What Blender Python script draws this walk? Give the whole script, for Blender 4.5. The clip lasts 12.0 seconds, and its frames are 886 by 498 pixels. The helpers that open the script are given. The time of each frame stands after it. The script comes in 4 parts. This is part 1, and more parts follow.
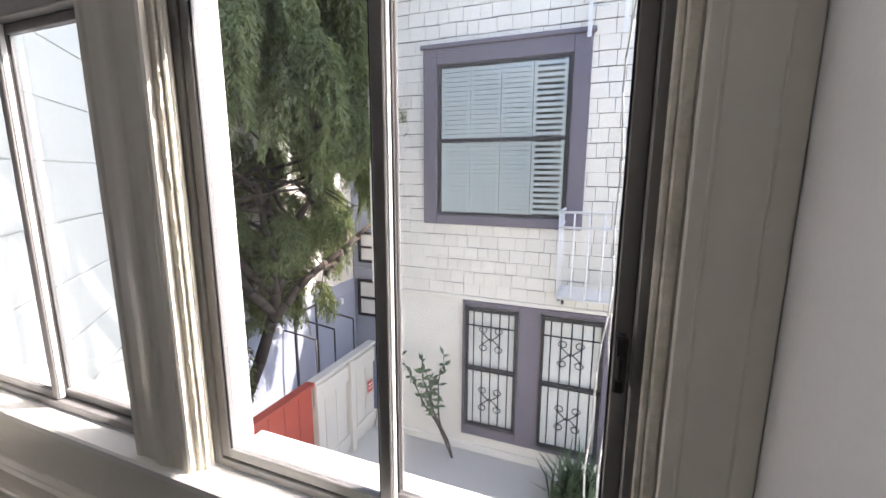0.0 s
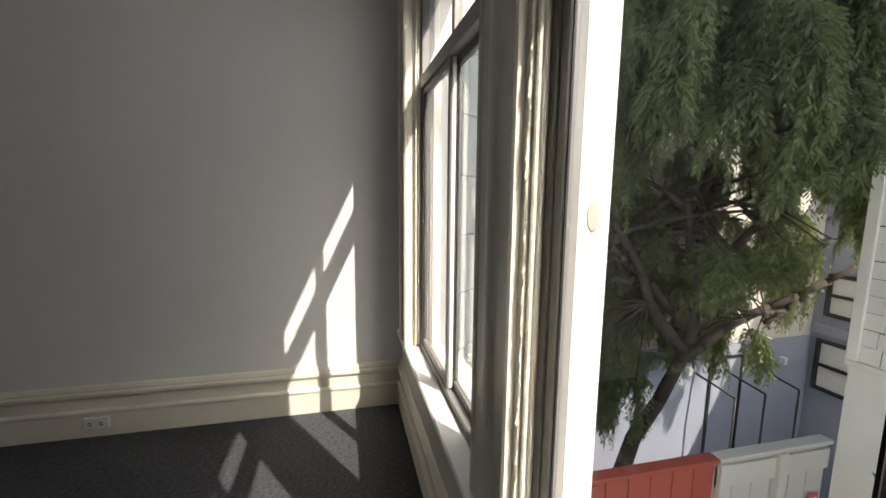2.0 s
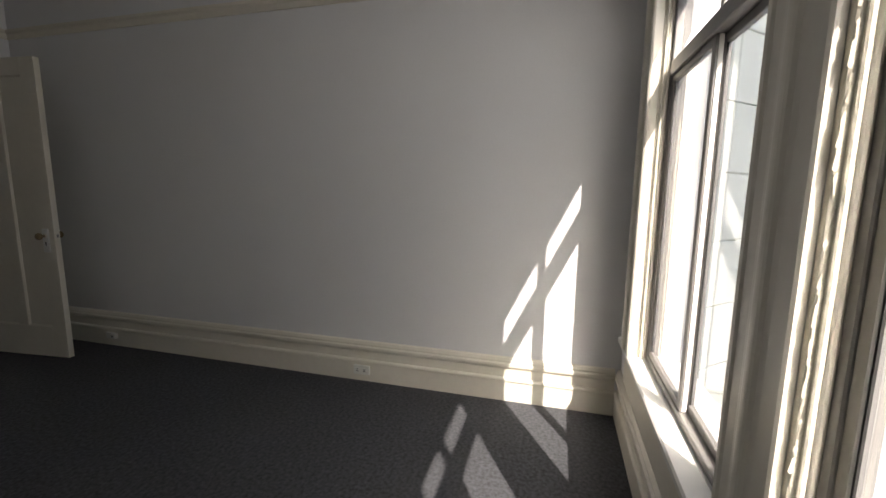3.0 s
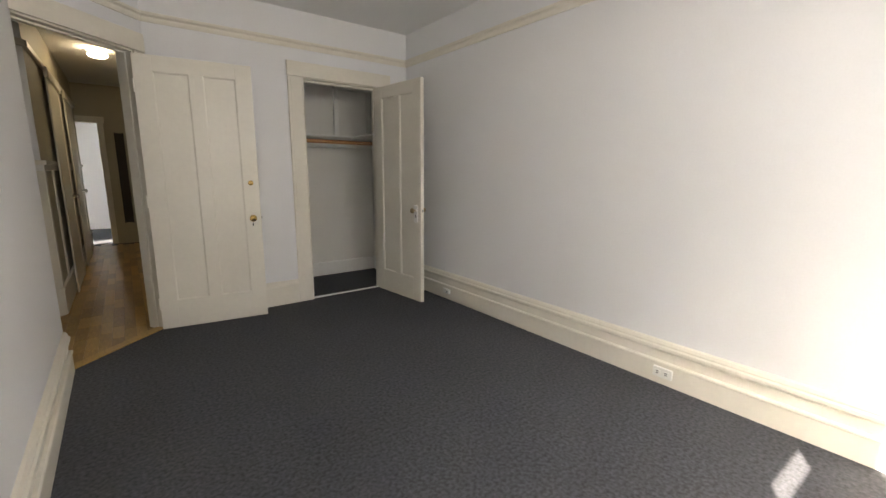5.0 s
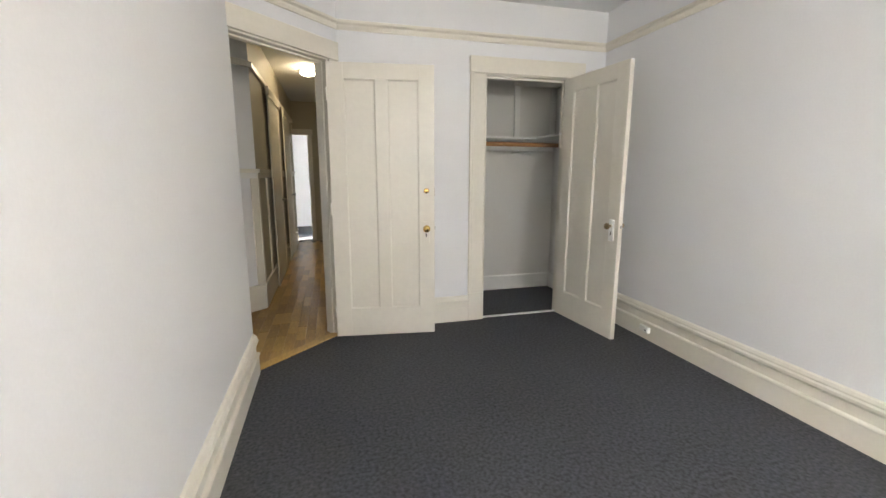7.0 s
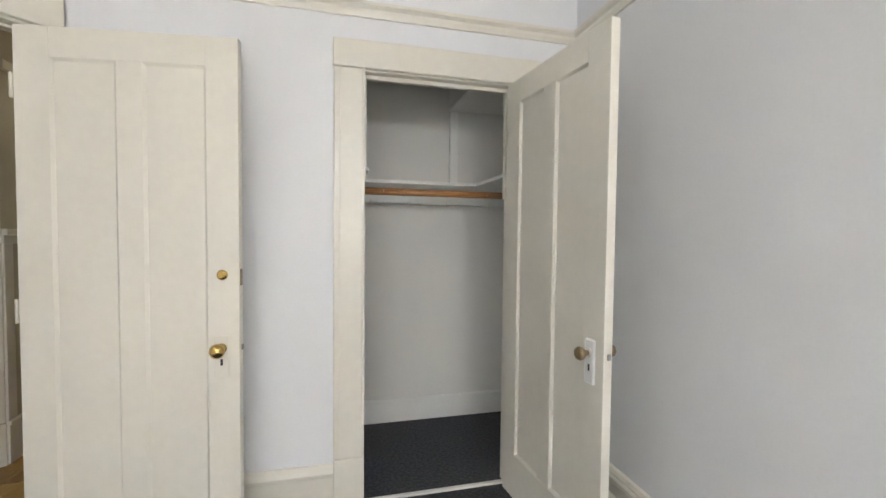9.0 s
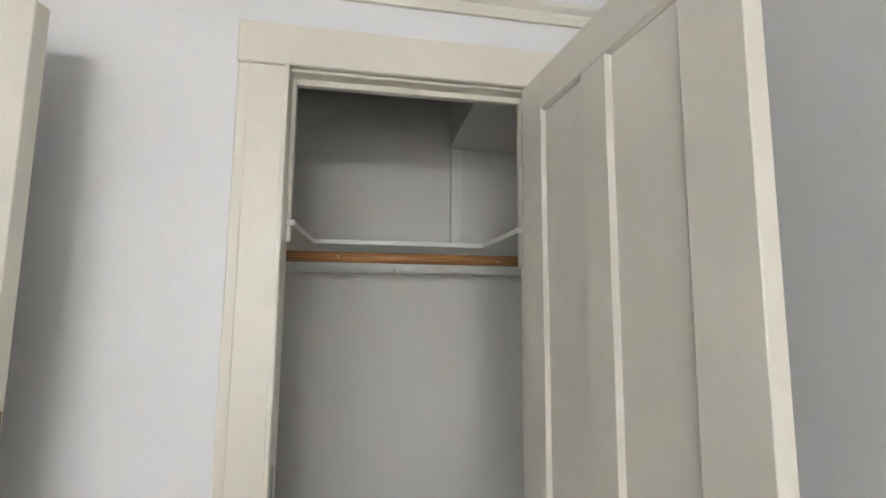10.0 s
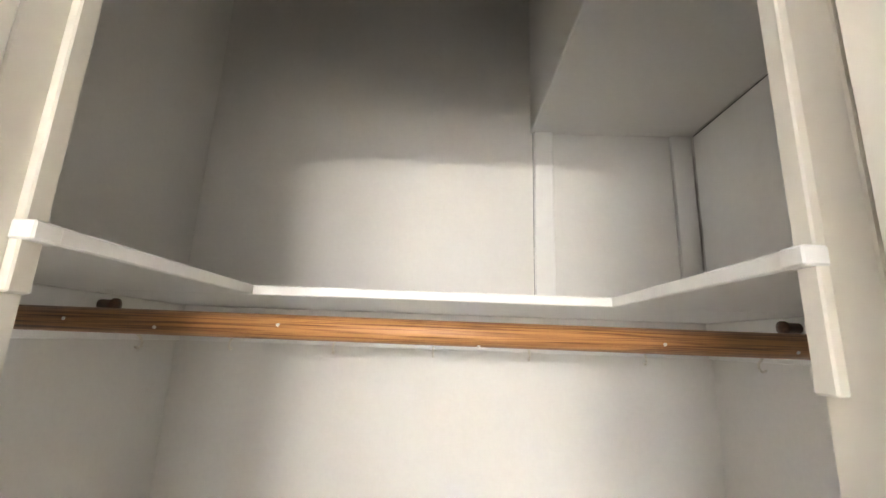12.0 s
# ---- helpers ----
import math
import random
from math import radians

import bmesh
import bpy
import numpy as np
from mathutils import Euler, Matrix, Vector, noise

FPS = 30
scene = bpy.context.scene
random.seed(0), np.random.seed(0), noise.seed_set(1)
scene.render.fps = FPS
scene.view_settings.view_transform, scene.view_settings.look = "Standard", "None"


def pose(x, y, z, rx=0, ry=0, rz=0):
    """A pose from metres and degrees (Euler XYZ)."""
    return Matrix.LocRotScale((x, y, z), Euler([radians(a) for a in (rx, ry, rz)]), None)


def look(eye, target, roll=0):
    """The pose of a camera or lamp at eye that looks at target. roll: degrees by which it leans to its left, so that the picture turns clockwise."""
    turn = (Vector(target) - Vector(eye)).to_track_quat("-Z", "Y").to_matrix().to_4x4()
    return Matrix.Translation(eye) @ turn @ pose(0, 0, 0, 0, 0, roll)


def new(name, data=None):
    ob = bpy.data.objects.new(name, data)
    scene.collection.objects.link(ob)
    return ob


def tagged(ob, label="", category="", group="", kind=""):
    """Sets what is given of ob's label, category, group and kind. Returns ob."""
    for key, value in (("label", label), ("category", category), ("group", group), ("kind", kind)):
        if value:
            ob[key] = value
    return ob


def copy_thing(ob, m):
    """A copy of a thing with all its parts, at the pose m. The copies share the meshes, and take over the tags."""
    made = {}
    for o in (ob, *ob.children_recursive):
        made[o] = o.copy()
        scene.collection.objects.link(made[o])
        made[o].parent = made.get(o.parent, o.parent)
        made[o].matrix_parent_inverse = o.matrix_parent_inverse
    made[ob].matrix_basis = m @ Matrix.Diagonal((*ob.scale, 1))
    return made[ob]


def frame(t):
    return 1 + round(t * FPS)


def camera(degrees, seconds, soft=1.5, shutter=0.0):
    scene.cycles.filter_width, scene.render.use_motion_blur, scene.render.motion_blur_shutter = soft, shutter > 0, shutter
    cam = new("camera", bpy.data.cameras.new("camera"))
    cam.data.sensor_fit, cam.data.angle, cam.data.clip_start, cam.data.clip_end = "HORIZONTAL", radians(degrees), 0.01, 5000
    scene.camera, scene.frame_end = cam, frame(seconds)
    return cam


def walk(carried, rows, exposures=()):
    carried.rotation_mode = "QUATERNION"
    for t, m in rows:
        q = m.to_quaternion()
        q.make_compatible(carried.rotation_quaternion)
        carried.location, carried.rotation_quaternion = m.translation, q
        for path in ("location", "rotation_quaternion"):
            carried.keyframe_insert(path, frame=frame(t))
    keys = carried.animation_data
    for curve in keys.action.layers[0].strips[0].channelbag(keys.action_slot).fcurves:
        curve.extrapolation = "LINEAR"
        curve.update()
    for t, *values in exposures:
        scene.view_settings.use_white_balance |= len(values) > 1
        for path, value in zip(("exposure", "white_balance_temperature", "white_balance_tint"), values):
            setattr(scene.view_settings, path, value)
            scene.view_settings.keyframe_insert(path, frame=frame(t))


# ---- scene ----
from mathutils import Quaternion
cam = camera(93.0, 12.0)
PATH = [
    (0, (2.631, -0.695, 1.293), (1.9, 1.132, 0.936), 0.2),
    (0.5, (2.605, -0.426, 1.257), (1.559, 1.249, 0.938), 0.2),
    (1, (2.525, -0.297, 1.263), (1.12, 1.093, 0.958), 0.3),
    (1.5, (2.399, -0.311, 1.274), (0.678, 0.663, 0.98), 0.4),
    (2, (2.379, -0.33, 1.274), (0.454, 0.135, 0.991), 0.6),
    (2.5, (2.385, -0.349, 1.268), (0.406, -0.405, 0.984), 0.5),
    (3, (2.406, -0.387, 1.263), (0.496, -0.902, 0.971), 0.7),
    (3.5, (2.45, -0.42, 1.271), (0.677, -1.289, 0.957), 0.9),
    (5.5, (2.525, -0.559, 1.255), (1.57, -2.276, 0.88), 0.2),
    (6, (2.551, -0.708, 1.284), (1.836, -2.536, 0.898), -0.1),
    (6.5, (2.53, -0.858, 1.278), (2.004, -2.75, 0.9), -0.5),
    (8.5, (1.456, -2.044, 1.305), (0.958, -3.973, 1.123), 0.3),
    (9, (1.233, -2.448, 1.323), (0.744, -4.386, 1.25), 0.6),
    (9.5, (1.039, -2.848, 1.371), (0.605, -4.799, 1.437), 0.6),
    (10, (0.852, -3.23, 1.422), (0.524, -5.192, 1.637), 0.5),
    (10.5, (0.755, -3.64, 1.444), (0.558, -5.591, 1.837), 0.9),
    (11, (0.746, -3.917, 1.524), (0.637, -5.84, 2.062), 1.4),
    (11.5, (0.706, -4.084, 1.557), (0.711, -5.999, 2.133), 2.3),
    (12, (0.708, -4.153, 1.543), (0.737, -6.105, 1.978), 2.1),
]
EXPOSURES = [(0.0, 2.3, 6700, 17), (0.5, 2.05, 6800, 16), (1.0, 1.7, 7300, 12), (1.5, 1.3, 7800, 5), (2.0, 1.3, 7200, 9), (2.5, 1.55, 7000, 11), (3.0, 1.9, 7200, 13), (3.5, 2.6, 7300, 16),
             (4.4, 3.25, 7400, 14), (5.3, 4.25, 7600, 13), (6.5, 4.6, 7300, 12), (8.5, 4.8, 6900, 11), (10.0, 4.75, 6800, 11), (10.5, 4.75, 6800, 12), (11.0, 5.2, 7100, 14), (11.5, 5.75, 7300, 15), (12.0, 6.2, 7300, 14)]
walk(cam, [(t, look(eye, target, roll)) for t, eye, target, roll in PATH], EXPOSURES)

# ---- world and sun ----
SUN = Vector((1.74, 1.0, 2.09)).normalized()
world = bpy.data.worlds.new("sky")
scene.world = world
world.use_nodes = True
wn = world.node_tree
sky = wn.nodes.new("ShaderNodeTexSky")
sky.sky_type = "NISHITA"
sky.sun_disc = False
sky.sun_elevation = math.asin(SUN.z)
sky.sun_rotation = math.atan2(SUN.x, SUN.y)
wn.nodes["Background"].inputs[1].default_value = 0.15
wn.links.new(sky.outputs[0], wn.nodes["Background"].inputs[0])
sun = new("sun", bpy.data.lights.new("sun", "SUN"))
sun.data.energy, sun.data.angle, sun.data.color = 2.5, radians(0.5), (1.0, 0.965, 0.91)
sun.matrix_world = look(SUN * 30, (0, 0, 0))

# the sky's light through the upper lights of the two windows
for spot, aim, watts in (((0.925, 0.05, 1.99), (1.1, -2.0, 1.3), 0.8), ((2.205, 0.05, 1.99), (2.0, -2.0, 1.3), 0.35)):
    day = new("sky_light", bpy.data.lights.new("sky_light", "AREA"))
    day.data.shape, day.data.size, day.data.size_y, day.data.energy, day.data.color = "RECTANGLE", 0.9, 0.36, watts, (0.96, 0.98, 1.0)
    day.matrix_world = look(spot, aim)


# ---- materials ----
def material(name, color, rough=0.5, grain=40.0, vary=0.06, bump=0.05, metal=0.0, blotch=1.2, mottle=1.0, detail=5, spread=0.0, stretch=(1, 1, 1), coat=0.0):
    """A painted, woven or mineral surface: colour that varies at two scales, with fine relief."""
    m = bpy.data.materials.new(name)
    m.use_nodes = True
    t = m.node_tree
    b = t.nodes["Principled BSDF"]
    b.inputs["Roughness"].default_value, b.inputs["Metallic"].default_value = rough, metal
    b.inputs["Coat Weight"].default_value = coat
    at = t.nodes.new("ShaderNodeTexCoord")
    mp = t.nodes.new("ShaderNodeMapping")
    mp.inputs["Scale"].default_value = stretch
    t.links.new(at.outputs["Object"], mp.inputs[0])
    fine, big = t.nodes.new("ShaderNodeTexNoise"), t.nodes.new("ShaderNodeTexNoise")
    fine.inputs["Scale"].default_value, fine.inputs["Detail"].default_value = grain, detail
    big.inputs["Scale"].default_value, big.inputs["Detail"].default_value = blotch, 4
    for n in (fine, big):
        t.links.new(mp.outputs[0], n.inputs["Vector"])
    add = t.nodes.new("ShaderNodeMath")
    add.operation = "MULTIPLY_ADD"
    add.inputs[1].default_value = mottle
    t.links.new(big.outputs["Fac"], add.inputs[0])
    t.links.new(fine.outputs["Fac"], add.inputs[2])
    last = add.outputs[0]
    if spread:
        info = t.nodes.new("ShaderNodeObjectInfo")
        more = t.nodes.new("ShaderNodeMath")
        more.operation = "MULTIPLY_ADD"
        more.inputs[1].default_value = spread
        t.links.new(info.outputs["Random"], more.inputs[0])
        t.links.new(last, more.inputs[2])
        last = more.outputs[0]
    ramp = t.nodes.new("ShaderNodeMapRange")
    mid = 0.5 + 0.5 * mottle
    ramp.inputs["From Min"].default_value, ramp.inputs["From Max"].default_value = mid - 0.4, mid + 0.4 + spread
    ramp.clamp = False
    ramp.inputs["To Min"].default_value, ramp.inputs["To Max"].default_value = 1 - vary, 1 + vary
    t.links.new(last, ramp.inputs["Value"])
    mix = t.nodes.new("ShaderNodeVectorMath")
    mix.operation = "SCALE"
    mix.inputs[0].default_value = color
    t.links.new(ramp.outputs[0], mix.inputs["Scale"])
    t.links.new(mix.outputs[0], b.inputs["Base Color"])
    if bump:
        bp = t.nodes.new("ShaderNodeBump")
        bp.inputs["Strength"].default_value, bp.inputs["Distance"].default_value = min(1.0, bump * 4), 0.004
        t.links.new(fine.outputs["Fac"], bp.inputs["Height"])
        t.links.new(bp.outputs[0], b.inputs["Normal"])
    return m


def glass(name, tint=(1, 1, 1), rough=0.0):
    m = bpy.data.materials.new(name)
    m.use_nodes = True
    b = m.node_tree.nodes["Principled BSDF"]
    b.inputs["Base Color"].default_value = (*tint, 1)
    b.inputs["Transmission Weight"].default_value, b.inputs["Roughness"].default_value, b.inputs["IOR"].default_value = 1.0, rough, 1.45
    return m


def glow(name, color, strength):
    m = bpy.data.materials.new(name)
    m.use_nodes = True
    b = m.node_tree.nodes["Principled BSDF"]
    b.inputs["Emission Color"].default_value, b.inputs["Emission Strength"].default_value = (*color, 1), strength
    return m


def wood(name, light, dark, rough=0.4, scale=9.0, stretch=(1, 12, 12), spread=0.5):
    m = bpy.data.materials.new(name)
    m.use_nodes = True
    t = m.node_tree
    b = t.nodes["Principled BSDF"]
    b.inputs["Roughness"].default_value = rough
    at, mp, ns, wv = (t.nodes.new("ShaderNode" + k) for k in ("TexCoord", "Mapping", "TexNoise", "TexNoise"))
    mp.inputs["Scale"].default_value = stretch
    ns.inputs["Scale"].default_value, ns.inputs["Detail"].default_value = scale, 6
    ns.inputs["Distortion"].default_value = 1.2
    wv.inputs["Scale"].default_value = scale * 0.2
    info, mul = t.nodes.new("ShaderNodeObjectInfo"), t.nodes.new("ShaderNodeMath")
    mul.operation = "MULTIPLY_ADD"
    mul.inputs[1].default_value = spread
    ramp = t.nodes.new("ShaderNodeValToRGB")
    ramp.color_ramp.elements[0].color, ramp.color_ramp.elements[1].color = (*dark, 1), (*light, 1)
    ramp.color_ramp.elements[0].position, ramp.color_ramp.elements[1].position = 0.3, 0.75 + spread * 0.6
    t.links.new(at.outputs["Object"], mp.inputs[0])
    t.links.new(mp.outputs[0], ns.inputs["Vector"])
    t.links.new(info.outputs["Random"], mul.inputs[0])
    t.links.new(ns.outputs["Fac"], mul.inputs[2])
    t.links.new(mul.outputs[0], ramp.inputs[0])
    t.links.new(ramp.outputs[0], b.inputs["Base Color"])
    bp = t.nodes.new("ShaderNodeBump")
    bp.inputs["Strength"].default_value, bp.inputs["Distance"].default_value = 0.15, 0.002
    t.links.new(ns.outputs["Fac"], bp.inputs["Height"])
    t.links.new(bp.outputs[0], b.inputs["Normal"])
    return m


WALL = material("wall_paint", (0.80, 0.80, 0.81), 0.62, 90, 0.025, 0.03, blotch=0.9)
CEIL = material("ceiling_paint", (0.80, 0.80, 0.80), 0.7, 70, 0.03, 0.06)
TRIM = material("cream_gloss_paint", (0.77, 0.73, 0.645), 0.33, 30, 0.035, 0.04, blotch=2.5)
WORN = material("chipped_paint", (0.74, 0.70, 0.60), 0.5, 55, 0.2, 0.9, blotch=9)
CLOSET = material("closet_paint", (0.76, 0.74, 0.70), 0.6, 90, 0.03, 0.015)
WHITE = material("white_gloss_paint", (0.82, 0.81, 0.78), 0.35, 40, 0.03, 0.03)
PLASTIC = material("white_plastic", (0.80, 0.79, 0.75), 0.35, 20, 0.02, 0)
SLOT = material("dark_slot", (0.03, 0.03, 0.03), 0.6, 20, 0.05, 0)
CARPET = material("charcoal_loop_carpet", (0.055, 0.057, 0.065), 0.95, 58, 0.85, 0.8, blotch=1.5, mottle=0.15, detail=3)
BRASS = material("worn_brass", (0.62, 0.42, 0.15), 0.22, 60, 0.2, 0.05, metal=1.0)
OLDBRASS = material("dull_brass", (0.28, 0.21, 0.12), 0.35, 60, 0.3, 0.05, metal=1.0)
STEEL = material("dull_steel", (0.4, 0.39, 0.37), 0.4, 60, 0.15, 0.04, metal=1.0)
ALU = material("bronze_aluminium", (0.26, 0.25, 0.245), 0.4, 50, 0.08, 0.03, metal=0.35)
BLACK = material("black_rubber", (0.015, 0.015, 0.015), 0.6, 50, 0.1, 0.02)
ROD = wood("orange_fir", (0.52, 0.25, 0.095), (0.17, 0.06, 0.022), 0.38, 11, (0.35, 24, 24), 0.0)
for nd in ROD.node_tree.nodes:
    if nd.type == "VALTORGB":
        nd.color_ramp.elements[0].position, nd.color_ramp.elements[1].position = 0.36, 0.56
PEGW = wood("dark_turned_wood", (0.16, 0.065, 0.025), (0.07, 0.028, 0.012), 0.45, 12, (2, 12, 12), 0.0)
PLANK = wood("oak_laminate", (0.54, 0.335, 0.105), (0.22, 0.12, 0.034), 0.3, 7, (8, 1.2, 8), 0.55)
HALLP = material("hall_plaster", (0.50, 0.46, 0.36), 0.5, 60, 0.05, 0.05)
SHINGLE = material("painted_shingle", (0.78, 0.73, 0.64), 0.8, 60, 0.12, 0.25, spread=0.5, stretch=(3, 1, 0.6))
STUCCO = material("cream_stucco", (0.76, 0.715, 0.635), 0.85, 45, 0.14, 0.9, blotch=3.0)
MAUVE = material("mauve_trim_paint", (0.15, 0.13, 0.155), 0.55, 40, 0.06, 0.06)
IRON = material("black_iron", (0.025, 0.023, 0.025), 0.5, 60, 0.2, 0.1)
WIRON = material("white_painted_iron", (0.75, 0.74, 0.72), 0.45, 60, 0.08, 0.05)
SHUTTER = material("shutter_paint", (0.78, 0.78, 0.74), 0.5, 40, 0.04, 0.03)
SIDING = material("pale_siding_paint", (0.74, 0.77, 0.72), 0.6, 35, 0.05, 0.1)
REDP = material("red_fence_paint", (0.36, 0.07, 0.045), 0.7, 40, 0.2, 0.2, spread=0.3)
CREAMF = material("weathered_cream_fence", (0.52, 0.48, 0.42), 0.75, 40, 0.15, 0.2, spread=0.3)
GREYB = material("blue_grey_render", (0.34, 0.36, 0.43), 0.8, 50, 0.08, 0.2)
LIGHTB = material("sunlit_render", (0.72, 0.66, 0.58), 0.8, 50, 0.08, 0.2)
EARTH = material("dusty_concrete", (0.50, 0.48, 0.44), 0.9, 30, 0.15, 0.4, blotch=0.8)
BARK = material("dark_bark", (0.07, 0.052, 0.04), 0.9, 40, 0.35, 0.9, stretch=(3, 3, 0.7))
LEAF = material("pepper_leaf", (0.14, 0.16, 0.075), 0.4, 14, 0.7, 0.0, blotch=2.2)
lt = LEAF.node_tree
thin, mixed = lt.nodes.new("ShaderNodeBsdfTranslucent"), lt.nodes.new("ShaderNodeMixShader")
thin.inputs[0].default_value, mixed.inputs[0].default_value = (0.24, 0.30, 0.08, 1), 0.4
lt.links.new(lt.nodes["Principled BSDF"].outputs[0], mixed.inputs[1])
lt.links.new(thin.outputs[0], mixed.inputs[2])
lt.links.new(mixed.outputs[0], lt.nodes["Material Output"].inputs[0])
LEAFB = material("shrub_leaf", (0.08, 0.12, 0.05), 0.5, 12, 0.3, 0.0)
CABLE = material("pale_cable", (0.55, 0.55, 0.53), 0.6, 60, 0.05, 0.02)
REDM = material("red_enamel", (0.5, 0.06, 0.04), 0.4, 30, 0.1, 0.03)
GAPSHADE = material("shingle_gap_shade", (0.10, 0.095, 0.09), 0.9, 40, 0.1, 0.1)
DARK = material("dark_wood", (0.03, 0.02, 0.015), 0.5, 30, 0.2, 0.1)
PANE, FAROUT = glass("window_glass"), glass("far_glass", (0.85, 0.9, 0.9))
LAMPG = glow("lamp_glass", (1.0, 0.86, 0.62), 2.1)

SCREEN = bpy.data.materials.new("insect_screen")
SCREEN.use_nodes = True
st = SCREEN.node_tree
sd, sx, sm = st.nodes.new("ShaderNodeBsdfDiffuse"), st.nodes.new("ShaderNodeBsdfTransparent"), st.nodes.new("ShaderNodeMixShader")
sd.inputs[0].default_value = (0.28, 0.28, 0.28, 1)
sm.inputs[0].default_value = 0.10
st.links.new(sx.outputs[0], sm.inputs[1])
st.links.new(sd.outputs[0], sm.inputs[2])
st.links.new(sm.outputs[0], st.nodes["Material Output"].inputs[0])


# ---- mesh helpers ----
def box(bm, x0, x1, y0, y1, z0, z1, bevel=0.0, m=None):
    x0, x1, y0, y1, z0, z1 = min(x0, x1), max(x0, x1), min(y0, y1), max(y0, y1), min(z0, z1), max(z0, z1)
    vs = [bm.verts.new((x, y, z)) for x in (x0, x1) for y in (y0, y1) for z in (z0, z1)]
    fs = [bm.faces.new([vs[i] for i in f]) for f in ((0, 1, 3, 2), (4, 6, 7, 5), (0, 4, 5, 1), (2, 3, 7, 6), (0, 2, 6, 4), (1, 5, 7, 3))]
    if bevel:
        es = list({e for f in fs for e in f.edges})
        got = bmesh.ops.bevel(bm, geom=es, offset=bevel, segments=1, affect="EDGES")
        vs = list({v for f in got["faces"] for v in f.verts} | {v for v in vs if v.is_valid})
    if m is not None:
        bmesh.ops.transform(bm, matrix=m, verts=vs)
    return bm


def boxes(*dims, bevel=0.0):
    bm = bmesh.new()
    for d in dims:
        box(bm, *d, bevel=bevel)
    return bm


def tube(bm, a, b, r0, r1=None, n=10):
    a, b = Vector(a), Vector(b)
    r1 = r0 if r1 is None else r1
    q = (b - a).to_track_quat("Z", "Y")
    rings = []
    for p, r in ((a, r0), (b, r1)):
        rings.append([bm.verts.new(p + q @ Vector((r * math.cos(i * math.tau / n), r * math.sin(i * math.tau / n), 0))) for i in range(n)])
    for i in range(n):
        f = bm.faces.new((rings[0][i], rings[0][(i + 1) % n], rings[1][(i + 1) % n], rings[1][i]))
        f.smooth = True
    bm.faces.new(rings[0][::-1]), bm.faces.new(rings[1])
    return bm


def path_tube(points, r, n=6):
    bm = bmesh.new()
    for a, b in zip(points, points[1:]):
        tube(bm, a, b, r, n=n)
    return bm


def lathe(profile, n=20, axis="Z"):
    """Turns (radius, height) pairs about an axis."""
    bm = bmesh.new()
    rings = []
    for r, h in profile:
        ring = []
        for i in range(n):
            c, s = r * math.cos(i * math.tau / n), r * math.sin(i * math.tau / n)
            ring.append(bm.verts.new({"Z": (c, s, h), "Y": (c, h, s), "X": (h, c, s)}[axis]))
        rings.append(ring)
    for a, b in zip(rings, rings[1:]):
        for i in range(n):
            f = bm.faces.new((a[i], a[(i + 1) % n], b[(i + 1) % n], b[i]))
            f.smooth = True
    bm.faces.new(rings[0]), bm.faces.new(rings[-1])
    return bm


def run(bm, profile, p0, p1, inward):
    """A moulding: (depth, height) pairs drawn along the floor line p0 to p1, standing out towards inward."""
    nrm = Vector((*inward, 0)).normalized()
    ends = []
    for p in (p0, p1):
        ends.append([bm.verts.new(Vector((*p, 0)) + nrm * d + Vector((0, 0, h))) for d, h in profile])
    k = len(profile)
    for i in range(k):
        bm.faces.new((ends[0][i], ends[0][(i + 1) % k], ends[1][(i + 1) % k], ends[1][i]))
    bm.faces.new(ends[0][::-1]), bm.faces.new(ends[1])
    return bm


def link(name, bm, mat):
    bmesh.ops.recalc_face_normals(bm, faces=bm.faces[:])
    me = bpy.data.meshes.new(name)
    bm.to_mesh(me)
    bm.free()
    me.materials.append(mat)
    return new(name, me)


def part(name, bm, mat, parent, label="", m=None):
    ob = link(name, bm, mat)
    ob.parent = parent
    if m is not None:
        ob.matrix_basis = m
    return tagged(ob, label)


def setting(name, bm, mat, label, category):
    return tagged(link(name, bm, mat), label, category, kind="structure")


def thing(name, label, category, m=None, group="", kind=""):
    ob = new(name)
    if m is not None:
        ob.matrix_basis = m
    return tagged(ob, label, category, group, kind)


# ---- plan, in metres ----
CW, CY, CE, CL = 1.249, -5.36, 1.468, -0.03       # outer edge of the closet casing, closet back and sides
XL, XE, YC, H = 2.856, 2.90, -4.48, 2.645   # side wall at its two ends, closet wall, ceiling
W1, W2 = (0.40, 1.45), (1.66, 2.708)     # the two windows, across
ZS, ZH = 0.50, 2.22                     # stool and head of the windows
RAILZ = 1.72
CX0, CX1, CH = 0.371, 1.109, 2.08       # closet opening
A, B = Vector((2.915, -3.86)), Vector((2.29, YC))   # ends of the slanting wall
DG = (B - A).normalized()
DN = Vector((-DG.y, DG.x)) if Vector((-DG.y, DG.x)).dot(Vector((-1, 1))) > 0 else Vector((DG.y, -DG.x))

